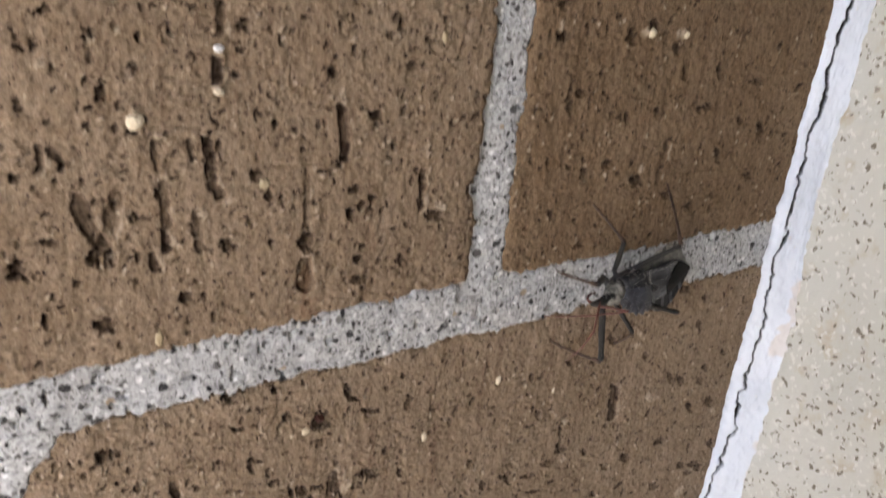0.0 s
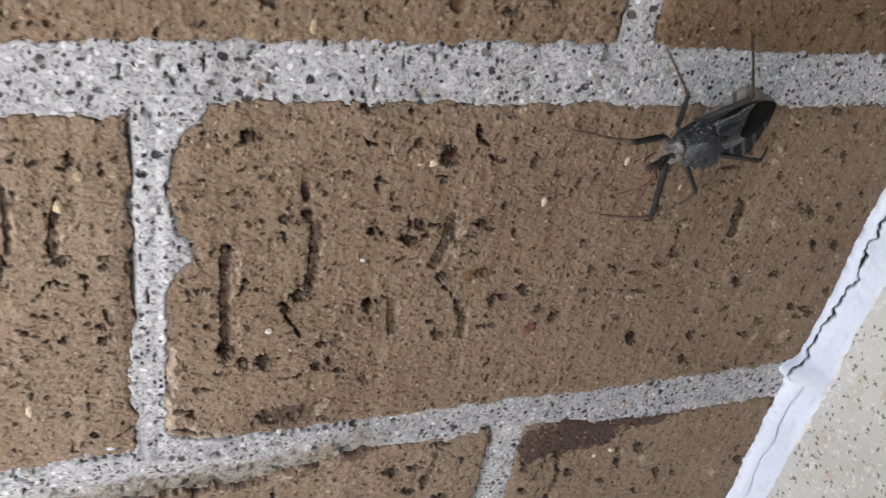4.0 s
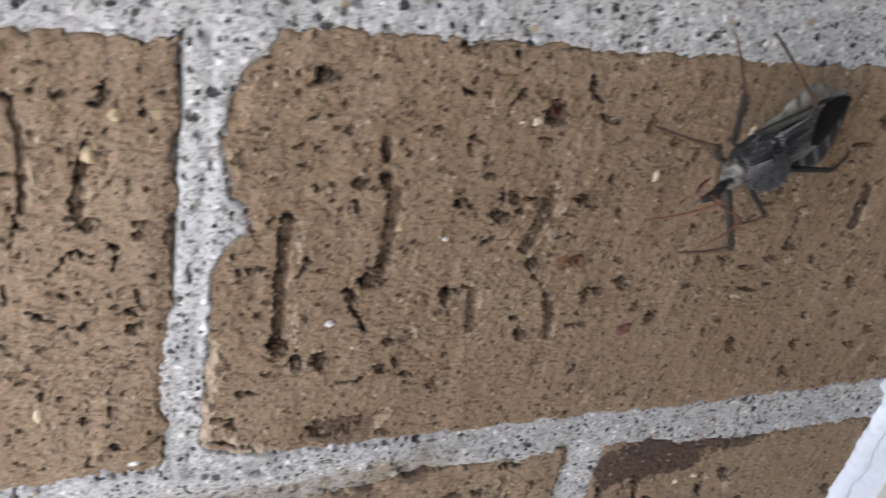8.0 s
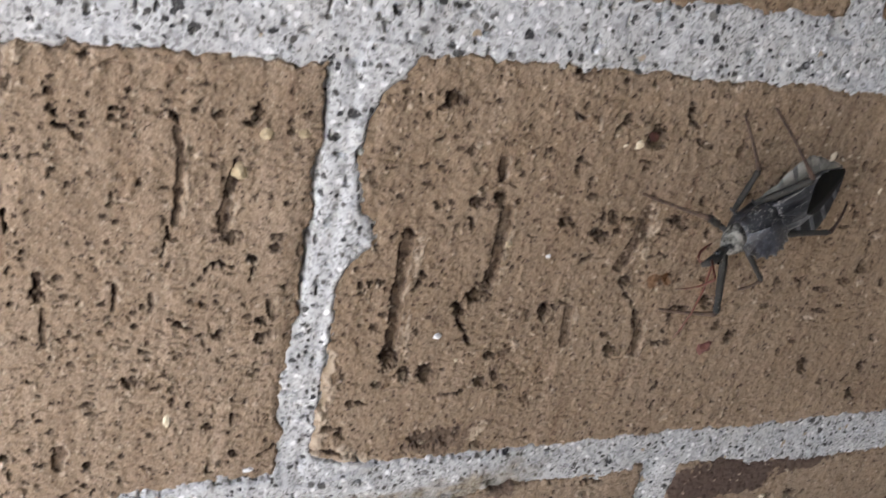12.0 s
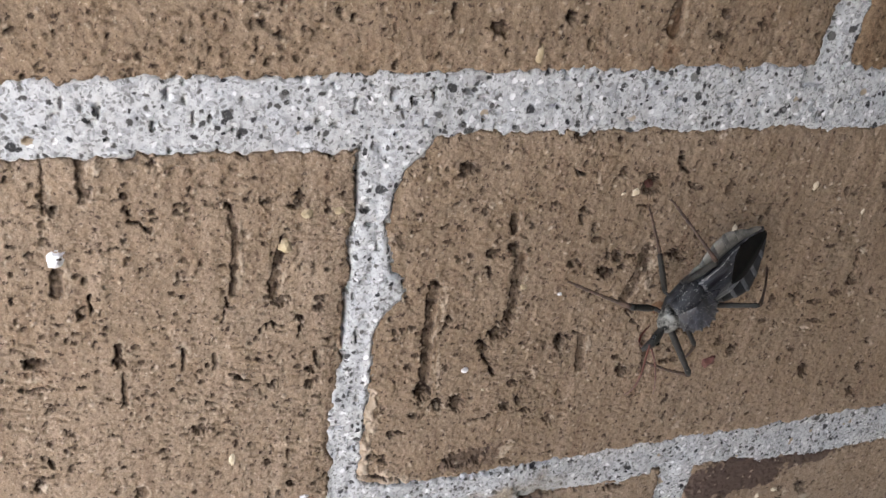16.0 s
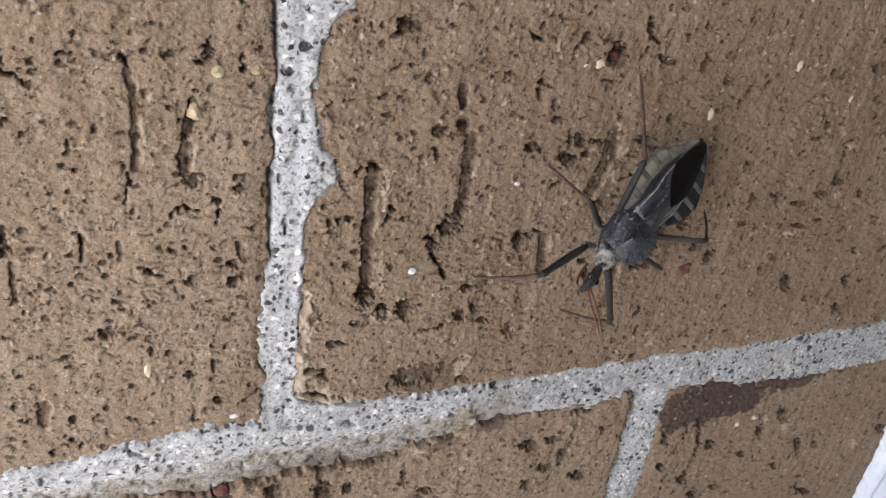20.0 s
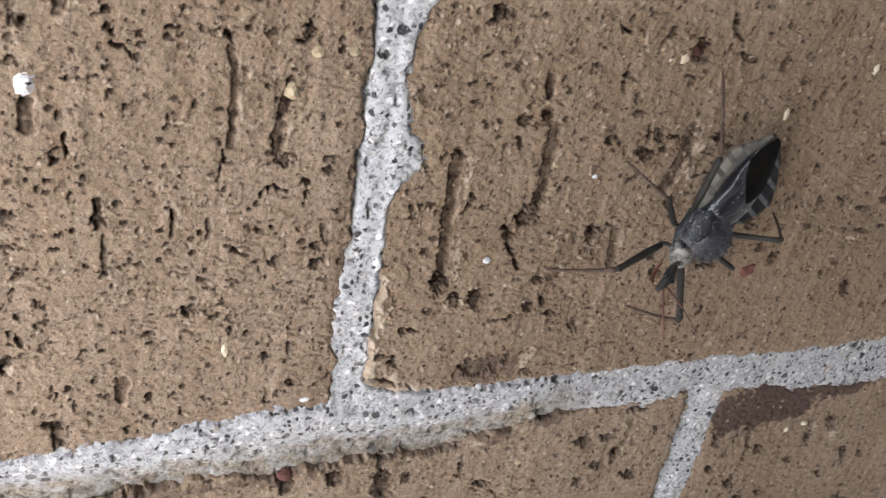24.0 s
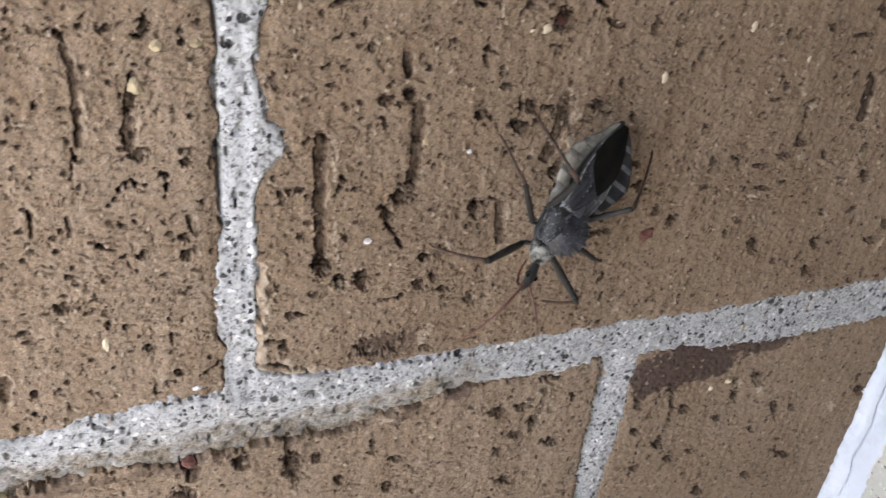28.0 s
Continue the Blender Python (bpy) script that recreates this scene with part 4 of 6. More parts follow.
def joint_edges(x, z):
    """How far inside the mortar a place lies, in millimetres, for the joints that are seen close by; and which joint."""
    floor = joint_floor(x)
    upper = np.minimum(z - 66.5 - 2.2 * rise((x + 2) / 9), np.clip(77.3 + 0.03 * x, 75, 79) - z)
    lower = np.minimum(0.8 - 2.9 * rise((-x - 5) / 40) - 0.9 * rise((x - 75) / 15) - z, z - floor)
    right = 4.5 + 4.0 * np.exp(-((z - 43) / 4.4) ** 2) + 0.9 * np.exp(-((z - 54) / 6) ** 2) + 6.5 * np.exp(-((z - 69.5) / 6.6) ** 2) + 10 * np.exp(-((z - 0.6) / 2.2) ** 2)
    left = -0.45 - 0.5 * np.exp(-((z - 18) / 7) ** 2)
    middle = np.where((z > -1.5) & (z < 70), np.minimum(x - left, right - x), -9)
    top = np.where(z > 76, np.minimum(x - 75.2 + 1.2 * np.exp(-((z - 96) / 3) ** 2), 82.0 - x), -9)
    low = np.where(z < floor + 2, np.minimum(x - 71.2 - 0.05 * np.clip(-z - 9, 0, 60), 79.9 - x), -9)
    return upper, lower, middle, top, low, floor


def mortar_inside(x, z):
    """The joints' ragged outline, with what joint_edges gives."""
    edges = joint_edges(x, z)
    upper, lower, middle, top, low, floor = edges
    inside = np.maximum.reduce([upper, lower, middle, top, low])
    inside = inside + 0.9 * (vn(x / 3.1, z / 3.1, 30) - 0.5) + 0.8 * (vn(x / 1.2, z / 1.2, 31) - 0.5) + 0.5 * (vn(x / 0.6, z / 0.6, 29) - 0.5)
    inside = inside + np.where((z < floor + 2.5) & (lower > -4), 1.9 * (vn(x / 4.2, z / 1.6, 45) - 0.5) + 0.9 * (vn(x / 0.8, z / 0.8, 46) - 0.5), 0) * rise((54 - x) / 12)
    return inside, edges


def near_brick(parent, x0, x1, z0, z1, seed, chipped, tone, step, marks):
    """A brick that the camera passes close by, with its torn face cut back where the mortar lies over its edges."""
    xs = spaced(x0, x1, -72, 156, step, 6)
    zs = spaced(z0, z1, -66, 134, step, 6)
    face = Face(xs, zs, seed)
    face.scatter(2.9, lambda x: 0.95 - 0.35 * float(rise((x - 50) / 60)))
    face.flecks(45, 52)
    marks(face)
    x, z, h = face.x, face.z, face.h
    inside, _ = mortar_inside(x, z)
    h -= 0.28 * rise((inside + 1.2) / 1.4) + 0.3 * rise((inside + 3.2) / 2.6) * vn(x / 2.2, z / 2.2, seed + 20)
    # upper edge broken away along part of its length
    h -= chipped * (0.7 + 0.45 * vn(x / 4.5, z / 2.5, seed + 26) + 0.15 * vn(x / 0.9, z / 0.9, seed + 32)) * rise((z - z1 + 4.6 + 1.6 * vn(x / 4, z / 4, seed + 25)) / 2.6) * rise((47 - x) / 20)
    worn = blotch(x, z, CRUSTS, 64)
    h = np.maximum(h + 1.0 * worn * vn(x / 1.7, z / 1.7, seed + 27) - 0.4 * worn, -3.0)
    h -= 3.0 * rise((inside + 0.1) / 0.5)
    nx, nz = x.shape
    front = world_verts(x, z, h)
    faces = grid_faces(nx, nz)
    ring = np.concatenate([np.arange(nx) * nz, (nx - 1) * nz + np.arange(1, nz), np.arange(nx - 2, -1, -1) * nz + nz - 1, np.arange(nz - 2, 0, -1)])
    back = front[ring].copy()
    back[:, 1] = 0.014
    n, k = len(front), len(ring)
    a = np.arange(k)
    skirt = np.stack([ring[(a + 1) % k], ring, n + a, n + (a + 1) % k], 1)
    pad = np.zeros(k)
    crust = np.maximum(worn * (0.35 + 0.65 * rise((vn(x / 1.7, z / 1.7, seed + 27) - 0.2) / 0.4)), face.crust)
    # smeared smoother towards the corner
    grain = np.clip(1.0 - 0.65 * rise((x - 40 + 30 * (vn(x / 14, z / 20, seed + 31) - 0.5)) / 40), 0, 1)
    # painted shade of the hollows is made half as strong again
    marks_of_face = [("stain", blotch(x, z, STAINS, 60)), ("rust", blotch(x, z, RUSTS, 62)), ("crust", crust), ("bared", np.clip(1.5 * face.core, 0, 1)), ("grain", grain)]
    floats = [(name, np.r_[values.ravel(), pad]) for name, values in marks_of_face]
    floats.append(("tone", np.full(n + k, tone)))
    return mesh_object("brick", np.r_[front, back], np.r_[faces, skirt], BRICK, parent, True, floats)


# ---- the brick wall ----
def slab(x0, x1, y0, y1, z0, z1):
    v = [(x, y, z) for x in (x0, x1) for y in (y0, y1) for z in (z0, z1)]
    return v, [(0, 1, 3, 2), (4, 6, 7, 5), (0, 4, 5, 1), (2, 3, 7, 6), (0, 2, 6, 4), (1, 5, 7, 3)]


CORNER = 0.158       # face of the concrete return
SHADE_WALL_OUT, SHADE_WALL_END = 0.205, -0.12       # the added wall opposite: how far out it stands, and where it ends
verts, faces = slab(-1.3, CORNER, 0.0032, 0.11, 0, 2.42)
wall = mesh_object("wall_north", verts, faces, MORTAR, None, False)
tagged(wall, "brown wire-cut brick wall with pale grey sandy mortar joints", "wall", kind="structure")


def mortar_sheet(parent):
    xs, zs = np.arange(-76, 157.6, 0.25), np.arange(-68, 136, 0.25)
    x, z = np.meshgrid(xs, zs, indexing="ij")
    inside, (upper, lower, middle, top, low, floor) = mortar_inside(x, z)
    h = -0.35 + 0.7 * (vn(x / 9, z / 7, 32) - 0.5) + 0.26 * (vn(x / 2.2, z / 2.2, 33) - 0.5) + 0.12 * (vn(x / 0.8, z / 0.8, 34) - 0.5)
    h -= 0.7 * rise((vn(x / 1.0, z / 1.0, 35) - 0.83) / 0.06)
    # smeared over the brick beside the middle head joint, hollow along its other side
    over = (middle > -3) * rise((middle - np.maximum(upper, lower) + 1.2) / 2.4)
    h += over * (0.4 * rise((x - 3.2) / 1.6) - 0.2 * rise((2.5 - x) / 2.5))
    h -= over * rise((z - 27) / 3) * rise((67 - z) / 3) * np.exp(-((x + 0.2) / 0.5) ** 2)
    # struck back towards its lower edge
    h += rise((lower - np.maximum(middle, low) + 3) / 4) * (0.8 - 1.6 * rise((-2.5 - z) / 9)) * rise((54 - x) / 18)
    h -= 0.8 * rise((vn(x / 5, z / 2.6, 36) - 0.55) / 0.2) * rise((2.6 - np.abs(z - floor - 1.2)) / 1.2) * rise((50 - x) / 8)
    h -= np.where(low > -2, 0.7 * rise((77.5 - x) / 5), 0)
    h -= np.where(top > -2, 0.5 * rise((79.5 - x) / 4), 0)
    h += np.where(inside < 0.2, np.where((z < floor + 2) & (lower > -4), 0.4, 0.8) * (inside - 0.2), 0)
    # crumbled, soiled lower edge of the lower bed joint
    worn = rise((floor + 8.0 + 3.4 * (vn(x / 3.5, z / 2.2, 37) - 0.5) - z) / 4.5) * rise((52 - x) / 12) * (z < 1) * (lower > -3)
    h -= 0.4 * worn * rise((vn(x / 1.3, z / 0.9, 38) - 0.55) / 0.15)
    soil = worn * (0.62 + 0.38 * rise((vn(x / 2.1, z / 1.4, 39) - 0.4) / 0.3))
    keep = inside > -2.2
    nx, nz = x.shape
    faces = grid_faces(nx, nz)
    faces = faces[keep.ravel()[faces].all(1)]
    used = np.unique(faces)
    back = np.full(nx * nz, -1)
    back[used] = np.arange(len(used))
    mesh_object("mortar", world_verts(x, z, h)[used], back[faces], MORTAR, parent, True, [("soil", soil.ravel()[used])])


mortar_sheet(wall)
# darker values on the upper bricks also stand for weaker light there
NEAR_BRICKS = [
    (3.0, 153.6, -1.5, 70.5, 100, 0.0, 0.27, 0.155, marks_of_corner_brick), (-244, 1.2, -4.5, 68.6, 200, 0.0, 0.06, 0.16, marks_of_left_brick),
    (-169, 77.0, 74.6, 146.4, 300, 0.0, 0.35, 0.22, marks_of_upper_brick), (80.6, 153.6, 77.0, 146.4, 400, 0.0, 1.0, 0.22, marks_of_upper_corner_brick),
    (-173, 74.0, -78.4, -6.2, 500, 0.3, 0.0, 0.22, marks_of_lower_brick), (78.4, 153.6, -78.4, -8.4, 600, 0.0, 0.1, 0.24, marks_of_lower_corner_brick),
]
BRICKS = [near_brick(wall, *row) for row in NEAR_BRICKS]


# bits of stone and lime in the brick faces, and a dark bit for a hole's shade: brick, x, z, half width, half height,
# proud, kind
GRITS = [
    (1, -39.2, 52.6, 1.6, 1.9, 0.35, "white"), (1, -38.9, 53.0, 0.42, 0.24, 0.8, "dark"), (1, -49.9, 56.7, 1.3, 0.7, 0.4, "white"), (1, -45.9, 52.4, 1.0, 0.5, 0.2, "cream"),
    (1, -4.8, 3.0, 0.95, 0.55, 0.4, "white"), (1, -6.9, 57.4, 1.1, 0.9, 0.3, "yellow"), (1, -2.4, 57.6, 1.2, 0.8, 0.1, "yellow"), (1, -9.7, 52.2, 1.2, 1.3, 0.1, "yellow"),
    (1, -16.8, 13.6, 0.6, 1.4, 0.2, "cream"), (0, 21.5, 25.9, 0.8, 0.7, 0.25, "white"), (0, 73.9, 20.3, 2.2, 2.2, 0.0, "red"), (0, 46.6, 58.1, 1.2, 1.0, 0.15, "cream"),
    (0, 44.2, 58.1, 0.9, 0.8, 0.05, "cream"), (0, 49.4, 58.9, 1.3, 1.2, -0.9, "red"), (0, 84.2, 57.6, 0.7, 1.2, 0.2, "cream"), (0, 69.3, 49.7, 0.6, 1.3, 0.1, "cream"),
    (0, 98.0, 51.6, 0.6, 1.6, 0.2, "cream"), (0, 29.6, 41.8, 0.7, 0.6, 0.3, "yellow"), (0, 25.6, 21.0, 0.4, 0.4, 0.1, "cream"), (0, 36.8, 39.6, 0.5, 0.4, 0.1, "white"),
]
GRITS += [
    (2, 23.3, 111.0, 1.3, 1.4, 0.4, "cream"), (2, 66.2, 120.0, 0.8, 1.2, 0.2, "yellow"), (2, 39.6, 101.1, 1.0, 0.9, 0.3, "yellow"), (2, 24.7, 80.6, 0.8, 1.7, 0.2, "yellow"),
    (2, 33.7, 119.4, 0.8, 0.6, 0.3, "white"), (2, 33.6, 114.0, 0.8, 0.5, 0.4, "cream"), (3, 106.8, 119.5, 0.9, 0.9, 0.3, "cream"), (3, 114.8, 119.1, 0.9, 0.9, 0.3, "cream"),
    (5, 106.0, -21.0, 1.0, 0.6, 0.3, "cream"), (5, 101.5, -22.0, 0.6, 0.8, 0.2, "cream"), (4, 36.6, -18.4, 0.9, 0.8, 0.2, "yellow"), (4, -6.6, -13.2, 1.4, 1.3, 0.0, "red"),
    (4, -34.5, -12.6, 1.3, 1.0, 0.3, "yellow"),
]


def pebble(parent, x, z, rx, rz, proud, kind, rng):
    """A rounded, uneven grain sunk into its brick."""
    rx, rz = rx * 0.92, rz * 0.92
    bm = bmesh.new()
    bmesh.ops.create_icosphere(bm, subdivisions=2, radius=1)
    for v in bm.verts:
        c = v.co * (0.8 + 0.3 * rng.random())
        v.co = Vector((c.x * rx, c.y * min(rx, rz) * 0.9 - proud + min(rx, rz) * 0.6, c.z * rz)) / 1000 + Vector((x / 1000, 0, z / 1000 + BASE))
    for f in bm.faces:
        f.smooth = False
    me = bpy.data.meshes.new("grit")
    bm.to_mesh(me)
    bm.free()
    me.materials.append(GRIT[kind])
    new("grit", me).parent = parent


rng = random.Random(4)
for which, *row in GRITS:
    pebble(BRICKS[which], *row, rng)


# ---- concrete return, sealant and ground ----
def concrete_return():
    ys = spaced(-SHADE_WALL_OUT * 1000, 0, -52, 0, 0.55, 6)
    zs = np.r_[-BASE * 1000, -400, spaced(-150, 200, -75, 132, 0.55, 8), 600, 1268]
    y, z = np.meshgrid(ys, zs, indexing="ij")
    h = 0.5 * (vn(y / 14, z / 14, 40) - 0.5) + 0.12 * (vn(y / 1.2, z / 1.2, 41) - 0.5)
    h -= 0.3 * rise((0.7 * vn(y / 1.1, z / 1.5, 42) + 0.3 * vn(y / 5, z / 5, 43) - 0.76) / 0.1)
    front = np.stack([CORNER - h.ravel() / 1000, y.ravel() / 1000, z.ravel() / 1000 + BASE], 1)
    front[:, 1] = np.where(y.ravel() == 0, 0.11, front[:, 1])
    nx, nz = y.shape
    faces = grid_faces(nx, nz)[:, ::-1]
    lo, hi = front[:, 2].min(), front[:, 2].max()
    v, f = slab(CORNER + 0.002, CORNER + 0.3, 0.0002 - SHADE_WALL_OUT, 0.11, lo, hi)
    ob = mesh_object("wall_east", np.r_[front, np.array(v)], np.r_[faces, np.array(f) + len(front)], CONCRETE, None, True)
    tagged(ob, "pale cream precast concrete return with dark sand specks", "wall", kind="structure")


concrete_return()


def sealant():
    """A bead of white sealant in the corner, torn along the side of the brick."""
    zs = np.r_[-BASE * 1000, -500, spaced(-160, 200, -72, 132, 0.4, 8), 600, 1268]
    vs = np.linspace(0, 1, 72)
    v, z = np.meshgrid(vs, zs, indexing="ij")
    left = 152.9 + 1.0 * (vn(z / 9, z * 0 + 3.3, 50) - 0.5) + 1.0 * (vn(z / 1.6, z * 0 + 1.3, 51) - 0.5) * (1 - v) ** 4
    left = left - 4.2 * np.exp(-((z + 1.6) / 2.4) ** 2) - 1.2 * np.exp(-((z + 24) / 20) ** 2)
    out = 8.4 - 2.8 * rise((z - 52) / 35) + 1.0 * (vn(z / 12, z * 0 + 7.7, 52) - 0.5) + (1.6 * (vn(z / 2.4, z * 0 + 2.7, 53) - 0.5) + 0.9 * (vn(z / 0.8, z * 0 + 6.7, 72) - 0.5)) * v ** 6
    x = left + (158.3 - left) * rise(v * 1.05) ** 0.85
    y = -0.5 - (out - 0.5) * v ** 1.25
    bulge = 1.1 * np.sin(np.pi * np.clip(v, 0, 1))
    x, y = x - bulge * 0.6, y - bulge * 0.6
    rough = 0.22 * (vn(v * 9, z / 1.5, 54) - 0.5) + 0.45 * (vn(v * 4, z / 9, 55) - 0.5) + 0.12 * (vn(v * 22, z / 0.6, 75) - 0.5)
    centre = 0.3 + 0.1 * (vn(z / 7, z * 0 + 5.1, 56) - 0.5) + 0.06 * (vn(z / 0.8, z * 0 + 3.1, 76) - 0.5) + 0.1 * (vn(z / 1.6, z * 0 + 4.4, 57) - 0.5) + 0.05 * rise((z - 85) / 30) - 0.12 * rise((22 - z) / 16)
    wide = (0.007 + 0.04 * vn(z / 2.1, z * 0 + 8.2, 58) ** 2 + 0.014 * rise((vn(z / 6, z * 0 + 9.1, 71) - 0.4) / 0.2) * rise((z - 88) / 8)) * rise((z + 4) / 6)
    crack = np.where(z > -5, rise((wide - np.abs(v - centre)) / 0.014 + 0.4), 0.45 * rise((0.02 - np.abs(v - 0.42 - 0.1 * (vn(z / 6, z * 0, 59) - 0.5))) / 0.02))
    # where the crack's inside is painted dark
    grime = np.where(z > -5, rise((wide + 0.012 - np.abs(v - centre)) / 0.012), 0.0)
    d = rough - 2.4 * crack
    x, y = x - 0.7 * d, y - 0.7 * d
    # both edges run into the surfaces that they stick to
    y = np.where(v < 0.03, 0.6, y)
    x = np.where(v > 0.97, CORNER * 1000 + 1.0, x)
    dirt = blotch(v.ravel() * 8, z.ravel(), [(7.4, 66, 6.6, 50, 1.5, 0.6), (7.9, 118, 7.9, 100, 0.5, 0.4), (7.8, 20, 7.8, 8, 0.5, 0.4)], 70)
    edge = rise((v - 0.8 + 0.12 * (vn(z / 1.3, v * 9, 73) - 0.5)) / 0.12) * rise((vn(z / 5, v * 0 + 2.2, 74) - 0.45) / 0.2)
    dirt = np.maximum(0.6 * dirt, 0.5 * edge.ravel())
    co = np.stack([x.ravel() / 1000, y.ravel() / 1000, z.ravel() / 1000 + BASE], 1)
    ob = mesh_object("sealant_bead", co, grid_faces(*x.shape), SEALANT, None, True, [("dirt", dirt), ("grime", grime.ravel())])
    tagged(ob, "cracked white sealant bead between brick and concrete", "sealant", kind="structure")


sealant()
# an unseen wall, added opposite the bricks to dim them towards the corner
verts, faces = slab(SHADE_WALL_END, CORNER + 0.3, -SHADE_WALL_OUT - 0.12, -SHADE_WALL_OUT, 0, 2.42)
tagged(mesh_object("wall_south", verts, faces, SHADE_WALL_DARK, None, False), "added dark grey wall, unseen, that shades the bricks towards the corner", "wall", kind="structure")
# an unseen slab, added to keep out the light from overhead
verts, faces = slab(-1.9, CORNER + 0.3, -1.9, 0.11, 2.425, 2.5)
tagged(mesh_object("ceiling", verts, faces, PAVING, None, False), "added grey slab, unseen, that blocks light from above the wall", "ceiling", kind="structure")
verts, faces = [(-400, -400, 0), (400, -400, 0), (400, 400, 0), (-400, 400, 0)], [(0, 1, 2, 3)]
tagged(mesh_object("ground", verts, faces, PAVING, None, False), "grey concrete paving at the foot of the wall", "ground", kind="structure")

# wheel bug: seconds, x and z on the wall, heading (degrees from +x)
BODY_ROWS = [
    (0, 0.1085, 0.0755, -177.5), (1, 0.1056, 0.0719, -169.4), (2, 0.1021, 0.0698, -164.7), (3, 0.0976, 0.0680, -160.9),
    (6, 0.0877, 0.0611, -150.6), (7, 0.0849, 0.0592, -147.6), (8, 0.0826, 0.0575, -146.9), (9, 0.0788, 0.0559, -143.9),
    (10, 0.0745, 0.0531, -142.9), (11, 0.0714, 0.0519, -148.7), (12, 0.0693, 0.0497, -148.5), (13, 0.0667, 0.0473, -145.1),
    (16, 0.0599, 0.0416, -138.4), (17, 0.0580, 0.0379, -134.7), (18, 0.0563, 0.0372, -130.1), (19, 0.0553, 0.0355, -126.1),
    (20, 0.0553, 0.0352, -129.8), (21, 0.0548, 0.0352, -127.5), (24, 0.0554, 0.0351, -125.6), (25, 0.0550, 0.0349, -128.4),
    (26, 0.0536, 0.0328, -125.4), (27, 0.0521, 0.0303, -121.2), (28, 0.0519, 0.0308, -121.0),
]
# where each foot stands: seconds, x and z on the wall
FEET = {
    "front_right": [
        (0, 0.0936, 0.0783), (1, 0.0836, 0.0738), (2, 0.0836, 0.0738), (3, 0.0758, 0.0704), (6, 0.0655, 0.0581),
        (8, 0.0655, 0.0581), (9, 0.0579, 0.0536), (10, 0.0495, 0.0506), (13, 0.0495, 0.0506), (16, 0.0373, 0.0424),
        (17, 0.0373, 0.0424), (18, 0.0319, 0.0239), (28, 0.0319, 0.0239),
    ],
    "middle_right": [
        (0, 0.0994, 0.0903), (1, 0.1027, 0.0843), (2, 0.0933, 0.0844), (3, 0.0871, 0.0827), (6, 0.0737, 0.0725),
        (8, 0.0737, 0.0725), (9, 0.0628, 0.0639), (12, 0.0628, 0.0639), (13, 0.0492, 0.0561), (16, 0.0492, 0.0561),
        (17, 0.0410, 0.0428), (20, 0.0410, 0.0428), (21, 0.0446, 0.0399), (24, 0.0411, 0.0424), (28, 0.0411, 0.0424),
    ],
    "hind_right": [
        (0, 0.1170, 0.0920), (1, 0.1192, 0.0863), (2, 0.1067, 0.0860), (3, 0.1067, 0.0860), (6, 0.0949, 0.0796),
        (7, 0.0808, 0.0729), (8, 0.0808, 0.0729), (9, 0.0765, 0.0745), (11, 0.0765, 0.0745), (12, 0.0681, 0.0653),
        (13, 0.0681, 0.0653), (16, 0.0534, 0.0568), (25, 0.0534, 0.0568), (27, 0.0465, 0.0453), (28, 0.0465, 0.0453),
    ],
    "front_left": [
        (0, 0.0950, 0.0635), (1, 0.0889, 0.0550), (2, 0.0892, 0.0488), (3, 0.0837, 0.0517), (6, 0.0781, 0.0415),
        (7, 0.0781, 0.0415), (8, 0.0785, 0.0360), (9, 0.0679, 0.0347), (10, 0.0679, 0.0347), (11, 0.0601, 0.0295),
        (12, 0.0601, 0.0295), (13, 0.0553, 0.0261), (16, 0.0579, 0.0229), (17, 0.0492, 0.0154), (26, 0.0492, 0.0154),
        (27, 0.0542, 0.0095), (28, 0.0542, 0.0095),
    ],
    "middle_left": [
        (0, 0.1113, 0.0592), (1, 0.1051, 0.0543), (2, 0.1051, 0.0543), (3, 0.1038, 0.0500), (6, 0.0933, 0.0462),
        (7, 0.0887, 0.0412), (8, 0.0887, 0.0412), (9, 0.0840, 0.0393), (10, 0.0826, 0.0332), (11, 0.0754, 0.0328),
        (13, 0.0754, 0.0328), (16, 0.0668, 0.0225), (25, 0.0668, 0.0225), (26, 0.0647, 0.0164), (28, 0.0647, 0.0164),
    ],
    "hind_left": [
        (0, 0.1270, 0.0633), (1, 0.1270, 0.0633), (2, 0.1182, 0.0625), (3, 0.1147, 0.0615), (6, 0.1056, 0.0546),
        (9, 0.1056, 0.0546), (10, 0.0912, 0.0494), (13, 0.0912, 0.0494), (16, 0.0793, 0.0414), (18, 0.0793, 0.0414),
        (19, 0.0736, 0.0322), (25, 0.0736, 0.0322), (26, 0.0700, 0.0371), (28, 0.0700, 0.0371),
    ],
}
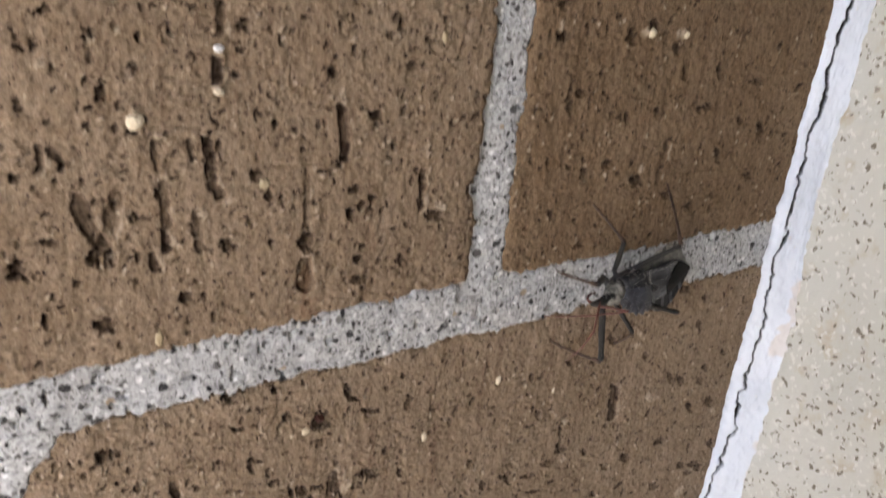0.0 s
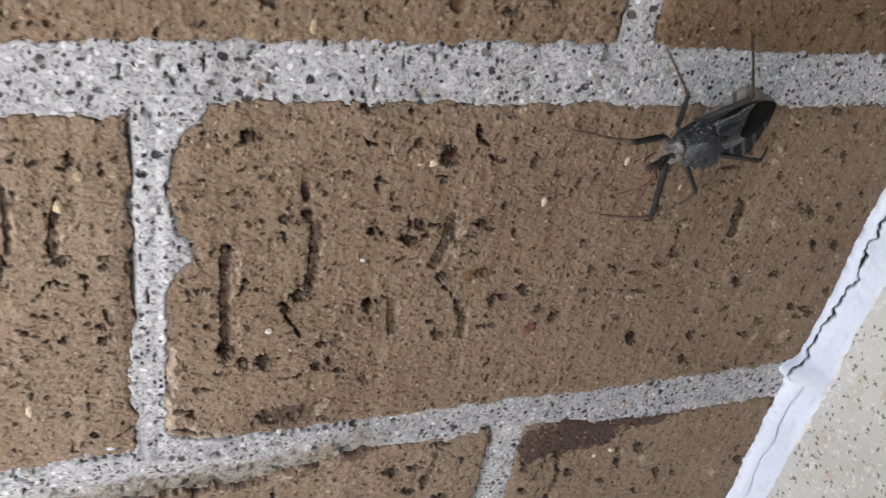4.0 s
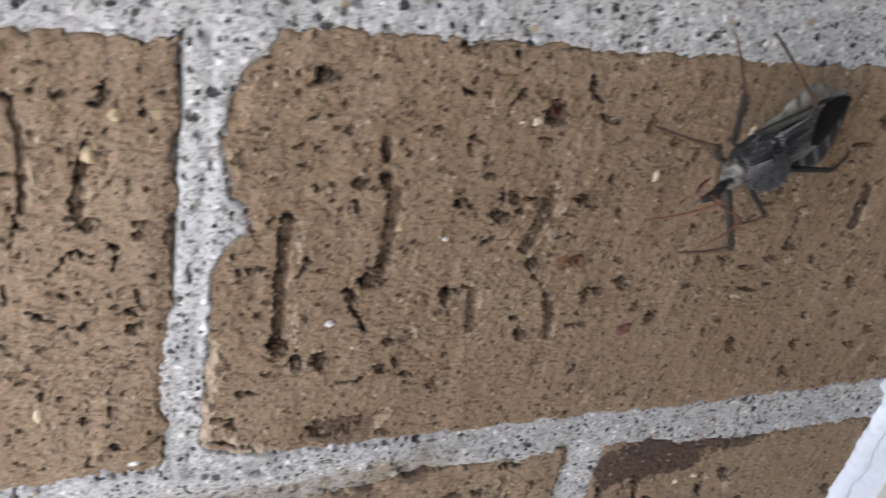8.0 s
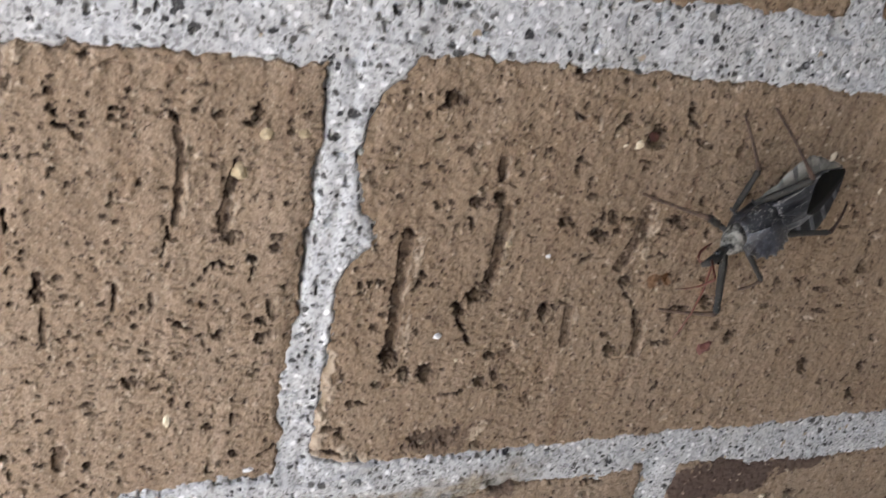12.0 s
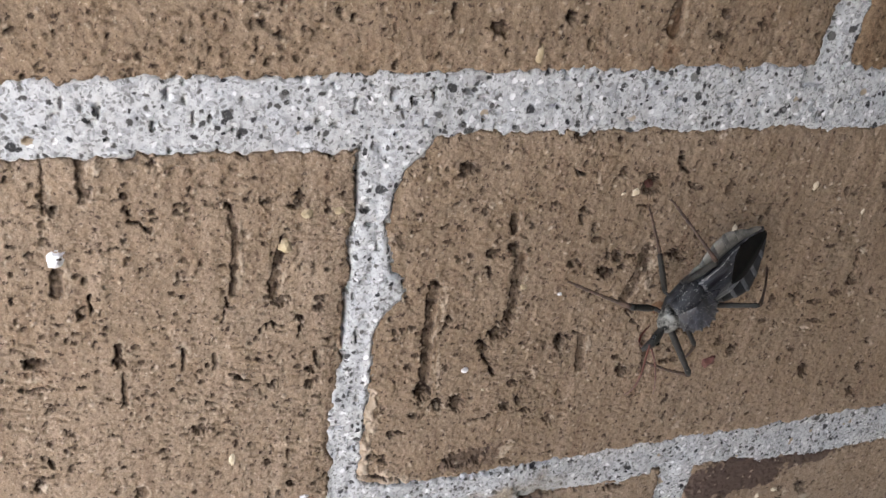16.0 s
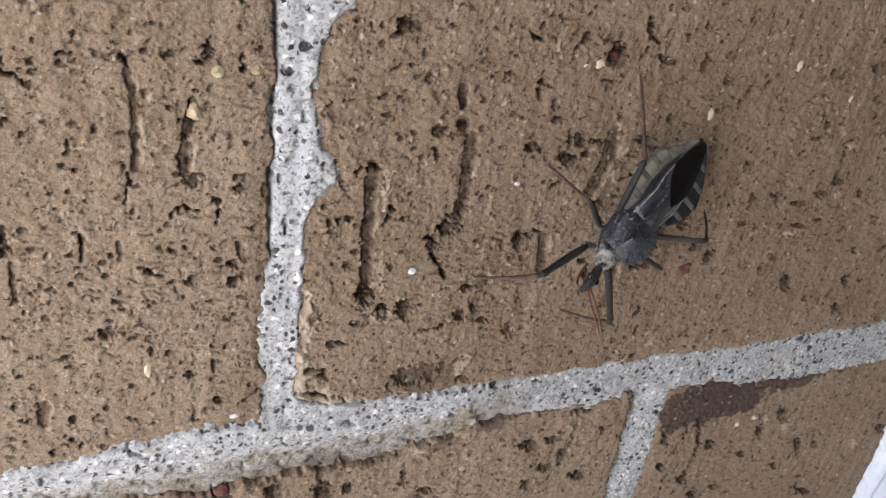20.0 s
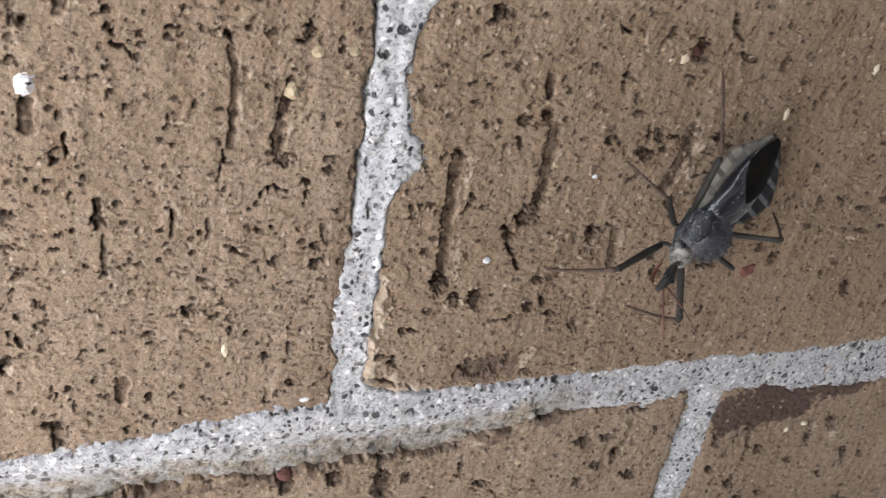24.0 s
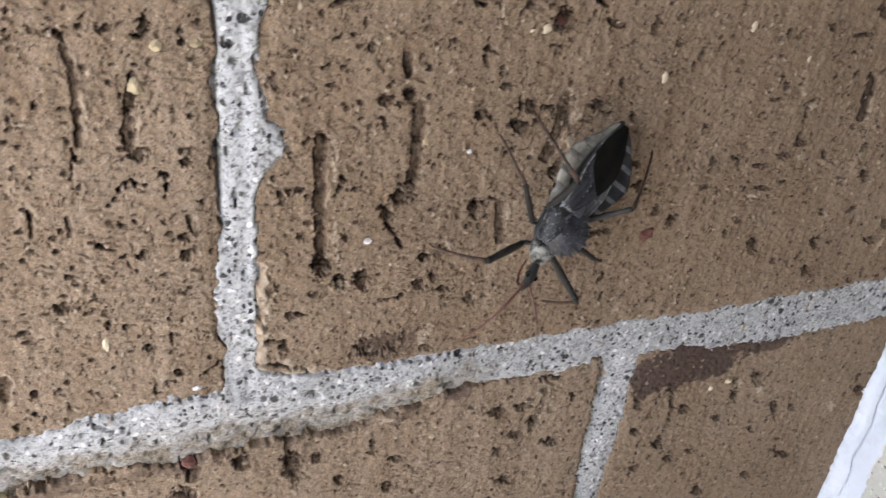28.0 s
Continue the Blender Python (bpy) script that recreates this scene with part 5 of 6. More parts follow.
# where the tips of the feelers point: seconds, x and z on the wall
FEELERS = {
    "right": [(0, 0.0970, 0.0602), (3, 0.0872, 0.0549), (6, 0.0717, 0.0480), (7, 0.0707, 0.0447), (8, 0.0674, 0.0439), 
        (9, 0.0606, 0.0423), (10, 0.0602, 0.0375), (11, 0.0606, 0.0359), (12, 0.0598, 0.0350), (13, 0.0600, 0.0289), 
        (16, 0.0535, 0.0177), (17, 0.0435, 0.0172), (18, 0.0540, 0.0122), (19, 0.0536, 0.0085), (20, 0.0595, 0.0045), 
        (21, 0.0599, 0.0033), (24, 0.0590, 0.0029), (25, 0.0564, 0.0064), (26, 0.0380, 0.0097), (27, 0.0440, 0.0061), 
        (28, 0.0366, 0.0053)],
    "left": [(0, 0.0904, 0.0712), (3, 0.0833, 0.0429), (6, 0.0812, 0.0396), (7, 0.0753, 0.0324), (8, 0.0792, 0.0383), 
        (9, 0.0719, 0.0333), (10, 0.0674, 0.0351), (11, 0.0652, 0.0324), (12, 0.0630, 0.0250), (13, 0.0644, 0.0253), 
        (16, 0.0600, 0.0166), (17, 0.0552, 0.0096), (18, 0.0574, 0.0091), (19, 0.0589, 0.0053), (20, 0.0625, -0.0025), 
        (21, 0.0626, 0.0001), (24, 0.0734, -0.0004), (25, 0.0619, 0.0081), (26, 0.0545, 0.0020), (27, 0.0553, -0.0012), 
        (28, 0.0535, 0.0013)],
}

# ---- the wheel bug, in millimetres: y ahead, z off the wall, x to its right ----
def cuticle_material(name, dark, pale, dust, scale, stretch=1.0, roughness=0.5):
    """Insect shell: dark and pale mottling drawn out along the body, with grains of pale down caught in it."""
    m, t, b = nodes_of(name, roughness, 0.45)
    w = where_of(t)
    drawn = node(t, "ShaderNodeMapping", [("Vector", w)], Scale=(1.0, stretch, 1.0)).outputs[0]
    broad, fine = noise_of(t, drawn, scale, 4, 0.6), noise_of(t, w, 3200, 3, 0.7)
    c = blend(t, spot(t, broad, 0.4, 0.62), dark, pale)
    c = blend(t, spot(t, fine, 0.63, 0.7), c, dust)
    t.links.new(c, b.inputs["Base Color"])
    bumped(t, b, [(broad, 0.5, 0.00025), (fine, 0.6, 0.0001)])
    return m


SHELL = cuticle_material("grey_shell", (0.0035, 0.0035, 0.005), (0.03, 0.031, 0.037), (0.26, 0.26, 0.25), 420, 1.0, 0.55)
FUZZ = plain_material("pale_down", (0.45, 0.45, 0.43), (0.78, 0.77, 0.74), 1300, 0.9, 0.2, 0.0002)
CORIUM = cuticle_material("grey_forewing", (0.004, 0.0045, 0.007), (0.085, 0.087, 0.1), (0.2, 0.2, 0.21), 480, 0.22, 0.32)
MEMBRANE = plain_material("bronze_black_membrane", (0.003, 0.0028, 0.0025), (0.007, 0.006, 0.0045), 500, 0.75, 0.1, 0.00005)
VEIN = plain_material("grey_vein", (0.05, 0.05, 0.053), (0.45, 0.445, 0.43), 900, 0.7, 0.3, 0.0001)
CREST = cuticle_material("grey_crest", (0.005, 0.005, 0.008), (0.042, 0.044, 0.056), (0.34, 0.34, 0.35), 500, 1.0, 0.42)
COLLAR = plain_material("downy_collar", (0.012, 0.012, 0.012), (0.3, 0.29, 0.265), 650, 0.9, 0.2, 0.0003, 0.1)
PLATE_PALE = cuticle_material("pale_plate", (0.1, 0.095, 0.083), (0.27, 0.255, 0.22), (0.36, 0.345, 0.31), 300, 0.5, 0.5)
PLATE_GREY = plain_material("grey_plate", (0.06, 0.062, 0.069), (0.16, 0.164, 0.175), 800, 0.6, 0.3, 0.0001)
PLATE_MID = cuticle_material("mid_plate", (0.06, 0.058, 0.053), (0.17, 0.163, 0.145), (0.2, 0.19, 0.17), 400, 0.5, 0.55)
PLATE_DARK = plain_material("dark_plate", (0.004, 0.0045, 0.006), (0.017, 0.018, 0.022), 800, 0.5, 0.4, 0.0001)
FEMUR = cuticle_material("dark_femur", (0.003, 0.003, 0.0028), (0.02, 0.018, 0.0155), (0.13, 0.12, 0.1), 500, 0.4, 0.68)
TIBIA = plain_material("brown_tibia", (0.025, 0.015, 0.011), (0.09, 0.055, 0.039), 900, 0.6, 0.25, 0.0001)
RED = plain_material("rust_red_feeler", (0.06, 0.016, 0.01), (0.115, 0.03, 0.017), 900, 0.5, 0.4, 0.00005)
EYE = plain_material("black_eye", (0.006, 0.006, 0.007), (0.014, 0.013, 0.013), 900, 0.25, 0.5, 0.00002)


def tube(rings, sides=12, closed=True):
    """A skin over rings (centre, across half, up half), each square to y in the main."""
    verts, faces = [], []
    for (cx, cy, cz), across, up in rings:
        for k in range(sides):
            a = 2 * math.pi * k / sides
            verts.append((cx + across * math.cos(a), cy, cz + up * math.sin(a)))
    for r in range(len(rings) - 1):
        for k in range(sides):
            a, b = r * sides + k, r * sides + (k + 1) % sides
            faces.append((a, b, b + sides, a + sides))
    if closed:
        for r, flip in ((0, False), (len(rings) - 1, True)):
            c = len(verts)
            verts.append(rings[r][0])
            for k in range(sides):
                a, b = r * sides + k, r * sides + (k + 1) % sides
                faces.append((c, b, a, a) if not flip else (c, a, b, b))
    return verts, faces


def part(name, bm_or_pair, material, parent, label=""):
    """One mesh under a thing or a part; vertices are given in millimetres."""
    verts, faces = bm_or_pair
    me = bpy.data.meshes.new(name)
    faces = [tuple(dict.fromkeys(f)) for f in faces]
    me.from_pydata([Vector(v) / 1000 for v in verts], [], faces)
    me.polygons.foreach_set("use_smooth", np.full(len(me.polygons), True))
    me.materials.append(material)
    me.update()
    ob = new(name, me)
    ob.parent = parent
    if label:
        tagged(ob, label)
    return ob


def joined(*pairs):
    verts, faces = [], []
    for v, f in pairs:
        faces += [tuple(i + len(verts) for i in face) for face in f]
        verts += list(v)
    return verts, faces


def sheet(function, nu, nv, thick):
    """A curved plate: function(u, v) gives its upper side; thick in millimetres."""
    verts = [function(i / (nu - 1), j / (nv - 1)) for i in range(nu) for j in range(nv)]
    n = len(verts)
    verts += [(x, y, z - thick) for x, y, z in verts]
    faces = []
    for i in range(nu - 1):
        for j in range(nv - 1):
            a = i * nv + j
            faces += [(a, a + nv, a + nv + 1, a + 1), (n + a, n + a + 1, n + a + nv + 1, n + a + nv)]
    ring = [i * nv for i in range(nu)] + [(nu - 1) * nv + j for j in range(1, nv)] + [i * nv + nv - 1 for i in range(nu - 2, -1, -1)] + list(range(nv - 2, 0, -1))
    for k, a in enumerate(ring):
        b = ring[(k + 1) % len(ring)]
        faces.append((a, n + a, n + b, b))
    return verts, faces


def curve_of(y, rows):
    ys, vs = zip(*sorted(rows))
    return float(np.interp(y, ys, vs))


HALF_WIDTH = [(-16.2, 0.5), (-15, 1.5), (-13, 3.3), (-10.5, 5.3), (-8, 6.2), (-5, 5.5), (-2, 4.0), (1, 2.9)]
RIM_HEIGHT = [(-16.2, 3.6), (-13, 4.9), (-8, 6.3), (-3, 6.5), (1, 6.0)]
WING_WIDTH = [(-16.0, 0.35), (-14.5, 1.2), (-12, 2.5), (-8, 3.4), (-4, 3.3), (0, 2.9)]
WING_TOP = [(-16.2, 3.9), (-13, 5.5), (-9, 7.4), (-5, 8.8), (-1, 8.7), (0.6, 8.2)]
DARK_WIDTH = [(-16.1, 0.4), (-14.8, 1.2), (-12.5, 2.5), (-10, 3.2), (-8.0, 2.7), (-6.4, 1.5), (-4.9, 0.05)]

LEAN_OF_CREST = 48
bug = new("wheel_bug")
tagged(bug, "grey-black wheel bug with toothed crest walking down the bricks", "insect")


def bug_body():
    rings = []
    for y in np.linspace(-16.2, 1.0, 22):
        w, top = curve_of(y, HALF_WIDTH), curve_of(y, RIM_HEIGHT) - 0.3
        deep = 1.6 * min(1, (y + 16.3) / 4)
        rings.append(((0, y, top - deep * 0.62), w * 0.74, deep + 0.12))
    part("abdomen", tube(rings, 20), PLATE_DARK, bug, "dark flattened abdomen")
    # six rim plates on each side, bent upwards, with a scalloped edge
    marks = np.linspace(-15.6, 0.2, 7)
    for side in (1, -1):
        for k in range(6):
            a, b = marks[k], marks[k + 1]

            def plate(u, v, a=a, b=b):
                y = a + (b - a) * u
                w = curve_of(y, HALF_WIDTH)
                x = w * (0.6 + (0.3 + 0.22 * float(rise(np.float64((y + 14.5) / 7))) if side == 1 else 0.48) * v) + 0.32 * v * math.sin(math.pi * u)
                return (side * x, y, curve_of(y, RIM_HEIGHT) - 0.1 + (-0.3 if side == 1 else 0.7) * v * v)

            def band(u, v, plate=plate):
                x, y, z = plate(0.72 + 0.3 * u, v * 1.02)
                return (x, y, z + 0.05)

            if side == 1:
                skins = (("rim_plate", plate, PLATE_PALE, ""), ("rim_band", band, PLATE_MID, "darker band across the rim"))
            else:
                skins = (("rim_plate", plate, PLATE_DARK, "dark rim plate"), ("rim_band", band, PLATE_GREY, "pale band across the rim"))
            for name, shape, skin, label in skins:
                v, f = sheet(shape, 9, 6, 0.16)
                part(name, (v, f if side == 1 else [face[::-1] for face in f]), skin, bug, label)

    def wing(side):
        def f(u, v):
            y = -15.2 + 15.6 * u
            w = curve_of(y, WING_WIDTH)
            x = w * v
            ridge = 0.14 * math.exp(-((v - 0.42) / 0.1) ** 2) + 0.1 * math.exp(-((v - 0.9) / 0.1) ** 2)
            return (side * x, y, curve_of(y, WING_TOP) - 0.2 * x - 0.05 * x * x + ridge)

        v, f_ = sheet(f, 40, 22, 0.12)
        return (v, f_ if side == 1 else [face[::-1] for face in f_])

    for side in (1, -1):
        part("forewing", wing(side), CORIUM, bug, "grey leathery forewing")

    def dark(u, v):
        y = -15.9 + 10.9 * u
        w = curve_of(y, DARK_WIDTH)
        x = w * (2 * v - 1)
        return (x - 0.25, y, curve_of(y, WING_TOP) - 0.2 * abs(x) - 0.05 * x * x + 0.36)

    part("membrane", sheet(dark, 44, 22, 0.1), MEMBRANE, bug, "bronze-black wing membrane")

    def scutellum(u, v):
        y = -2.9 + 3.5 * u
        x = (2 * v - 1) * (0.15 + 1.5 * u)
        return (x, y, 9.0 + 0.75 * math.exp(-((u - 0.45) / 0.3) ** 2) * (1 - abs(2 * v - 1)) - 0.15 * abs(x))

    # pale margin of each forewing
    for side in (1, -1):
        rings = []
        for y in np.linspace(-13, 0.1, 18):
            x = curve_of(y, WING_WIDTH) * 0.95
            rings.append(((side * x, y, curve_of(y, WING_TOP) - 0.2 * x - 0.05 * x * x + 0.1), 0.09, 0.1))
        part("wing_vein", tube(rings, 6), VEIN, bug)

    part("scutellum", sheet(scutellum, 14, 13, 0.4), SHELL, bug)
    # prothorax: narrow in front, wide behind, with a swollen collar
    rings = []
    for y, across, centre, up in ((-0.6, 2.7, 7.2, 1.3), (0.2, 3.5, 7.2, 1.75), (1.6, 3.5, 7.25, 1.95), (3.2, 2.9, 7.3, 1.9), (4.6, 2.5, 7.4, 1.8),
                                  (5.6, 2.4, 7.5, 1.75), (6.8, 2.45, 7.7, 1.75), (7.9, 2.1, 7.9, 1.5), (8.7, 1.5, 8.1, 1.1), (9.2, 0.8, 8.3, 0.7)):
        rings.append(((0, y, centre), across, up))
    part("prothorax", tube(rings[:6], 24), SHELL, bug)
    part("collar", tube(rings[5:], 24), COLLAR, bug, "pale downy collar")
    # chest under it, where the legs join
    part("thorax", tube([((0, -5, 5.4), 2.0, 1.0), ((0, -3, 5.2), 2.9, 1.5), ((0, 1, 5.3), 2.9, 1.8), ((0, 5, 5.9), 2.3, 1.7), ((0, 7.2, 6.9), 1.4, 1.2)], 18), SHELL, bug)

    # the crest: an upright half wheel with ten teeth
    def outline(k, n, toothed=1.0):
        a = math.radians(-8 + 196 * k / n)
        tooth = 0.42 * max(0.0, math.sin(2 * math.pi * (k / n) * 10)) ** 1.5
        r = 4.1 + tooth * toothed
        return 2.5 + r * math.cos(a), 8.3 + 0.98 * r * math.sin(a)

    def leaned(x, y, z):
        """The crest leans over to the left."""
        c, s = math.cos(radians(LEAN_OF_CREST)), math.sin(radians(LEAN_OF_CREST))
        return (c * x - s * (z - 8.0), y, 8.0 + s * x + c * (z - 8.0))

    n = 120
    verts, faces = [], []
    for depth, half in ((0.0, 3.3), (0.35, 2.5), (0.7, 1.45), (0.9, 0.7), (1.0, 0.16)):
        for side in (1, -1):
            for k in range(n + 1):
                y, z = outline(k, n, depth ** 24)
                verts.append(leaned(side * half, 2.5 + (y - 2.5) * depth, 8.3 + (z - 8.3) * depth))
    step = 2 * (n + 1)
    for d in range(4):
        for side in (0, 1):
            for k in range(n):
                a = d * step + side * (n + 1) + k
                quad = (a, a + 1, a + step + 1, a + step)
                faces.append(quad if side == 0 else quad[::-1])
    for k in range(n):
        a, b = 4 * step + k, 4 * step + n + 1 + k
        faces.append((a, a + 1, b + 1, b))
    part("crest", (verts, faces), CREST, bug, "toothed wheel-shaped crest")
    # pale down on the collar and shoulders: short hairs lying back
    rng = random.Random(11)
    tufts = []
    for _ in range(1700):
        y = rng.uniform(0.2, 8.6)
        a = rng.uniform(-0.5, math.pi + 0.5)
        across = float(np.interp(y, (0, 2, 4.6, 6.6, 8.6), (3.4, 3.4, 2.3, 2.1, 0.9)))
        up = float(np.interp(y, (0, 2, 4.6, 6.6, 8.6), (1.7, 1.9, 1.75, 1.55, 0.75)))
        centre = float(np.interp(y, (0, 4.6, 8.6), (7.2, 7.4, 8.2)))
        if rng.random() > (0.2 + 0.8 * rise(np.float64((y - 3.5) / 4))) * (0.25 + 1.3 * rise((vn(np.float64(y * 1.1), np.float64(a * 2.6), 19) - 0.35) * 4)):
            continue
        p = Vector((across * math.cos(a), y, centre + up * math.sin(a)))
        out = Vector((math.cos(a), -0.9, math.sin(a) * 0.9)) * rng.uniform(0.14, 0.34)
        w = Vector((-math.sin(a), rng.uniform(-0.4, 0.4), math.cos(a))) * 0.03
        lift = Vector((math.cos(a), 0, math.sin(a))) * 0.04
        tufts.append(([p - w, p + w, p + lift * 2, p + out], [(0, 1, 3), (1, 2, 3), (2, 0, 3)]))
    for _ in range(260):
        k = rng.random() * 120
        y, z = outline(k, 120)
        f = rng.uniform(0.15, 0.95)
        half = float(np.interp(f, (0, 0.35, 0.7, 1), (3.3, 2.5, 1.45, 0.14)))
        side = rng.choice((1, -1))
        f = 1 - (1 - f) ** 1.6
        p = Vector(leaned(side * half, 2.5 + (y - 2.5) * f, 8.3 + (z - 8.3) * f))
        out = Vector((side * 0.8, rng.uniform(-0.9, -0.2), 0.5)) * rng.uniform(0.1, 0.24)
        w = Vector((0, 0.026, 0.02))
        tufts.append(([p - w, p + w, p + Vector((side * 0.05, 0, 0.05)), p + out], [(0, 1, 3), (1, 2, 3), (2, 0, 3)]))
    for _ in range(36):
        y = rng.uniform(-11, 0.2)
        side = rng.choice((1, -1))
        x = side * curve_of(y, WING_WIDTH) * rng.choice((0.42, 0.9, rng.random()))
        z = curve_of(y, WING_TOP) - 0.2 * abs(x) - 0.05 * x * x + 0.12
        if abs(x + 0.25) < curve_of(y, DARK_WIDTH) + 0.1:
            continue
        p = Vector((x, y, z))
        w = Vector((0.05, 0.02, 0))
        tufts.append(([p - w, p + w, p + Vector((0, 0, 0.08)), p + Vector((0.1 * side, -0.35, 0.1))], [(0, 1, 3), (1, 2, 3), (2, 0, 3)]))
    # fringe along the hind edge of the shield and the front of the collar
    for y0, across, top, count, lean in ((-0.5, 3.3, 8.75, 80, -0.6), (1.2, 3.6, 8.9, 30, -0.3), (8.4, 1.8, 9.0, 90, 0.2)):
        for _ in range(count):
            u = rng.uniform(-1, 1)
            p = Vector((u * across, y0 + rng.uniform(-0.25, 0.25) - 0.5 * u * u, top + 0.1 - 1.2 * u * u))
            w = Vector((0.045, 0.02, 0))
            tip = Vector((rng.uniform(-0.2, 0.2), lean * rng.uniform(0.5, 1.0), rng.uniform(0.05, 0.3)))
            tufts.append(([p - w, p + w, p + Vector((0, 0, 0.08)), p + tip], [(0, 1, 3), (1, 2, 3), (2, 0, 3)]))
    tagged(part("down", joined(*tufts), FUZZ, bug, "short pale down"), kind="stuff")
    part("collar_tubercle", tube([((1.5, 7.2, 8.2), 0.1, 0.1), ((1.5, 7.7, 8.3), 0.5, 0.45), ((1.45, 8.3, 8.3), 0.42, 0.4), ((1.4, 8.7, 8.25), 0.1, 0.1)], 10), COLLAR, bug)
    part("collar_tubercle", tube([((-1.5, 7.2, 8.2), 0.1, 0.1), ((-1.5, 7.7, 8.3), 0.5, 0.45), ((-1.45, 8.3, 8.3), 0.42, 0.4), ((-1.4, 8.7, 8.25), 0.1, 0.1)], 10), COLLAR, bug)
    head = part("head", tube([((0, 8.2, 8.2), 0.7, 0.65), ((0, 8.9, 8.6), 0.62, 0.6), ((0, 9.8, 9.0), 0.75, 0.75), ((0, 10.8, 9.4), 0.9, 0.85),
                              ((0, 11.6, 9.7), 0.78, 0.74), ((0, 12.8, 9.8), 0.62, 0.58), ((0, 13.8, 9.7), 0.35, 0.35)], 16), FEMUR, bug)
    for side in (1, -1):
        part("eye", tube([((side * 0.85, 10.4, 9.6), 0.05, 0.05), ((side * 0.9, 10.65, 9.6), 0.36, 0.4), ((side * 0.92, 10.95, 9.65), 0.42, 0.46),
                          ((side * 0.9, 11.25, 9.7), 0.34, 0.38), ((side * 0.85, 11.5, 9.7), 0.05, 0.05)], 12), EYE, head)
    beak = [((0, 13.0, 9.7), 0.28, 0.28), ((0, 13.5, 9.0), 0.3, 0.3), ((0, 13.3, 8.0), 0.28, 0.28), ((0, 12.3, 7.1), 0.24, 0.24), ((0, 11.0, 6.6), 0.18, 0.18), ((0, 9.8, 6.4), 0.06, 0.06)]
    part("beak", tube(beak, 10), RED, head, "red-brown curved beak")


bug_body()

# legs: hip, thigh and shin length, lean of the knee in degrees
LEGS = {
    "front_right": ((2.1, 7.9, 5.6), 10.6, 11.4, 16, 0.62), "middle_right": ((2.5, 4.7, 4.7), 7.9, 8.5, 11, 0.52),
    "hind_right": ((2.8, 1.4, 5.5), 9.7, 12.6, 14, 0.56), "front_left": ((-2.6, 6.8, 5.4), 11.0, 10.1, -22, 0.62),
    "middle_left": ((-3.0, 3.8, 4.7), 8.2, 10.1, -5, 0.5), "hind_left": ((-3.2, 1.4, 5.6), 10.8, 15.6, -14, 0.5),
}
JOINTED = {}
for leg, (hip, thigh, shin, lean, girth) in LEGS.items():
    g = girth
    swell = [(0, 0.5), (0.08, 0.8), (0.3, 1.0), (0.6, 0.95), (0.85, 0.8), (0.95, 0.95), (1.0, 0.5)]
    rings = [((0, thigh * s, 0), g * r, g * r) for s, r in swell]
    femur = part("femur", tube(rings, 12), FEMUR, bug)
    side = math.copysign(1.0, hip[0])
    inner = (0.6 * side, hip[1] - 1.0, hip[2] + 1.0)
    base = [((inner[0] + (hip[0] - inner[0]) * s, inner[1] + (hip[1] - inner[1]) * s, inner[2] + (hip[2] - inner[2]) * s), g * r, g * r)
            for s, r in ((0, 1.1), (0.3, 1.5), (0.6, 1.4), (0.8, 1.0), (0.95, 1.1), (1.15, 0.9), (1.2, 0.4))]
    part("coxa", tube(base, 10), SHELL, bug, "short dark hip of the leg")
    slim = [(0, 0.6), (0.04, 0.75), (0.2, 0.48), (0.5, 0.4), (0.8, 0.42), (0.86, 0.5), (0.88, 0.3), (0.94, 0.34), (0.98, 0.3), (1.0, 0.1)]
    rings = [((0, shin * s, 0.25 * math.sin(math.pi * s)), g * r, g * r) for s, r in slim]
    claws = [tube([((0.06 * k, shin * 0.98, 0), 0.07, 0.07), ((0.25 * k, shin + 0.15, -0.1), 0.06, 0.06), ((0.4 * k, shin + 0.3, -0.35), 0.02, 0.02)], 6) for k in (1, -1)]
    rng = random.Random(len(leg))
    hairs = []
    for _ in range(60):
        s, a = rng.uniform(0.02, 0.85), rng.uniform(0, 6.28)
        r = g * 0.42
        p = Vector((r * math.cos(a), shin * s, 0.25 * math.sin(math.pi * s) + r * math.sin(a)))
        w = Vector((-math.sin(a), 0, math.cos(a))) * 0.03
        hairs.append(([p - w, p + w, p + Vector((0, 0.05, 0)), p + Vector((math.cos(a) * 0.3, 0.25, math.sin(a) * 0.3))], [(0, 1, 3), (1, 2, 3), (2, 0, 3)]))
    tibia = part("tibia", joined(tube(rings, 10), *claws, *hairs), TIBIA, femur, "slender brown shin with foot")
    JOINTED[leg] = (femur, tibia, Vector(hip) / 1000, thigh / 1000, shin / 1000, radians(lean))
for side, sign in (("right", 1), ("left", -1)):
    scape_rings = [((0, 5.2 * s, 0), r, r) for s, r in ((0, 0.14), (0.05, 0.22), (0.5, 0.18), (0.95, 0.17), (1, 0.1))]
    scape = part("feeler", tube(scape_rings, 8), RED, bug, "rust-red feeler")
    whip = [((0, 15.0 * s, 0.5 * math.sin(math.pi * s)), r, r) for s, r in ((0, 0.12), (0.02, 0.2), (0.2, 0.17), (0.42, 0.15), (0.44, 0.2), (0.46, 0.14), (0.75, 0.115), (1, 0.08))]
    JOINTED["feeler_" + side] = (scape, part("feeler_whip", tube(whip, 8), RED, scape), Vector((0.45 * sign, 12.3, 10.1)) / 1000, 0.0052, 0.015, radians(35 * sign))


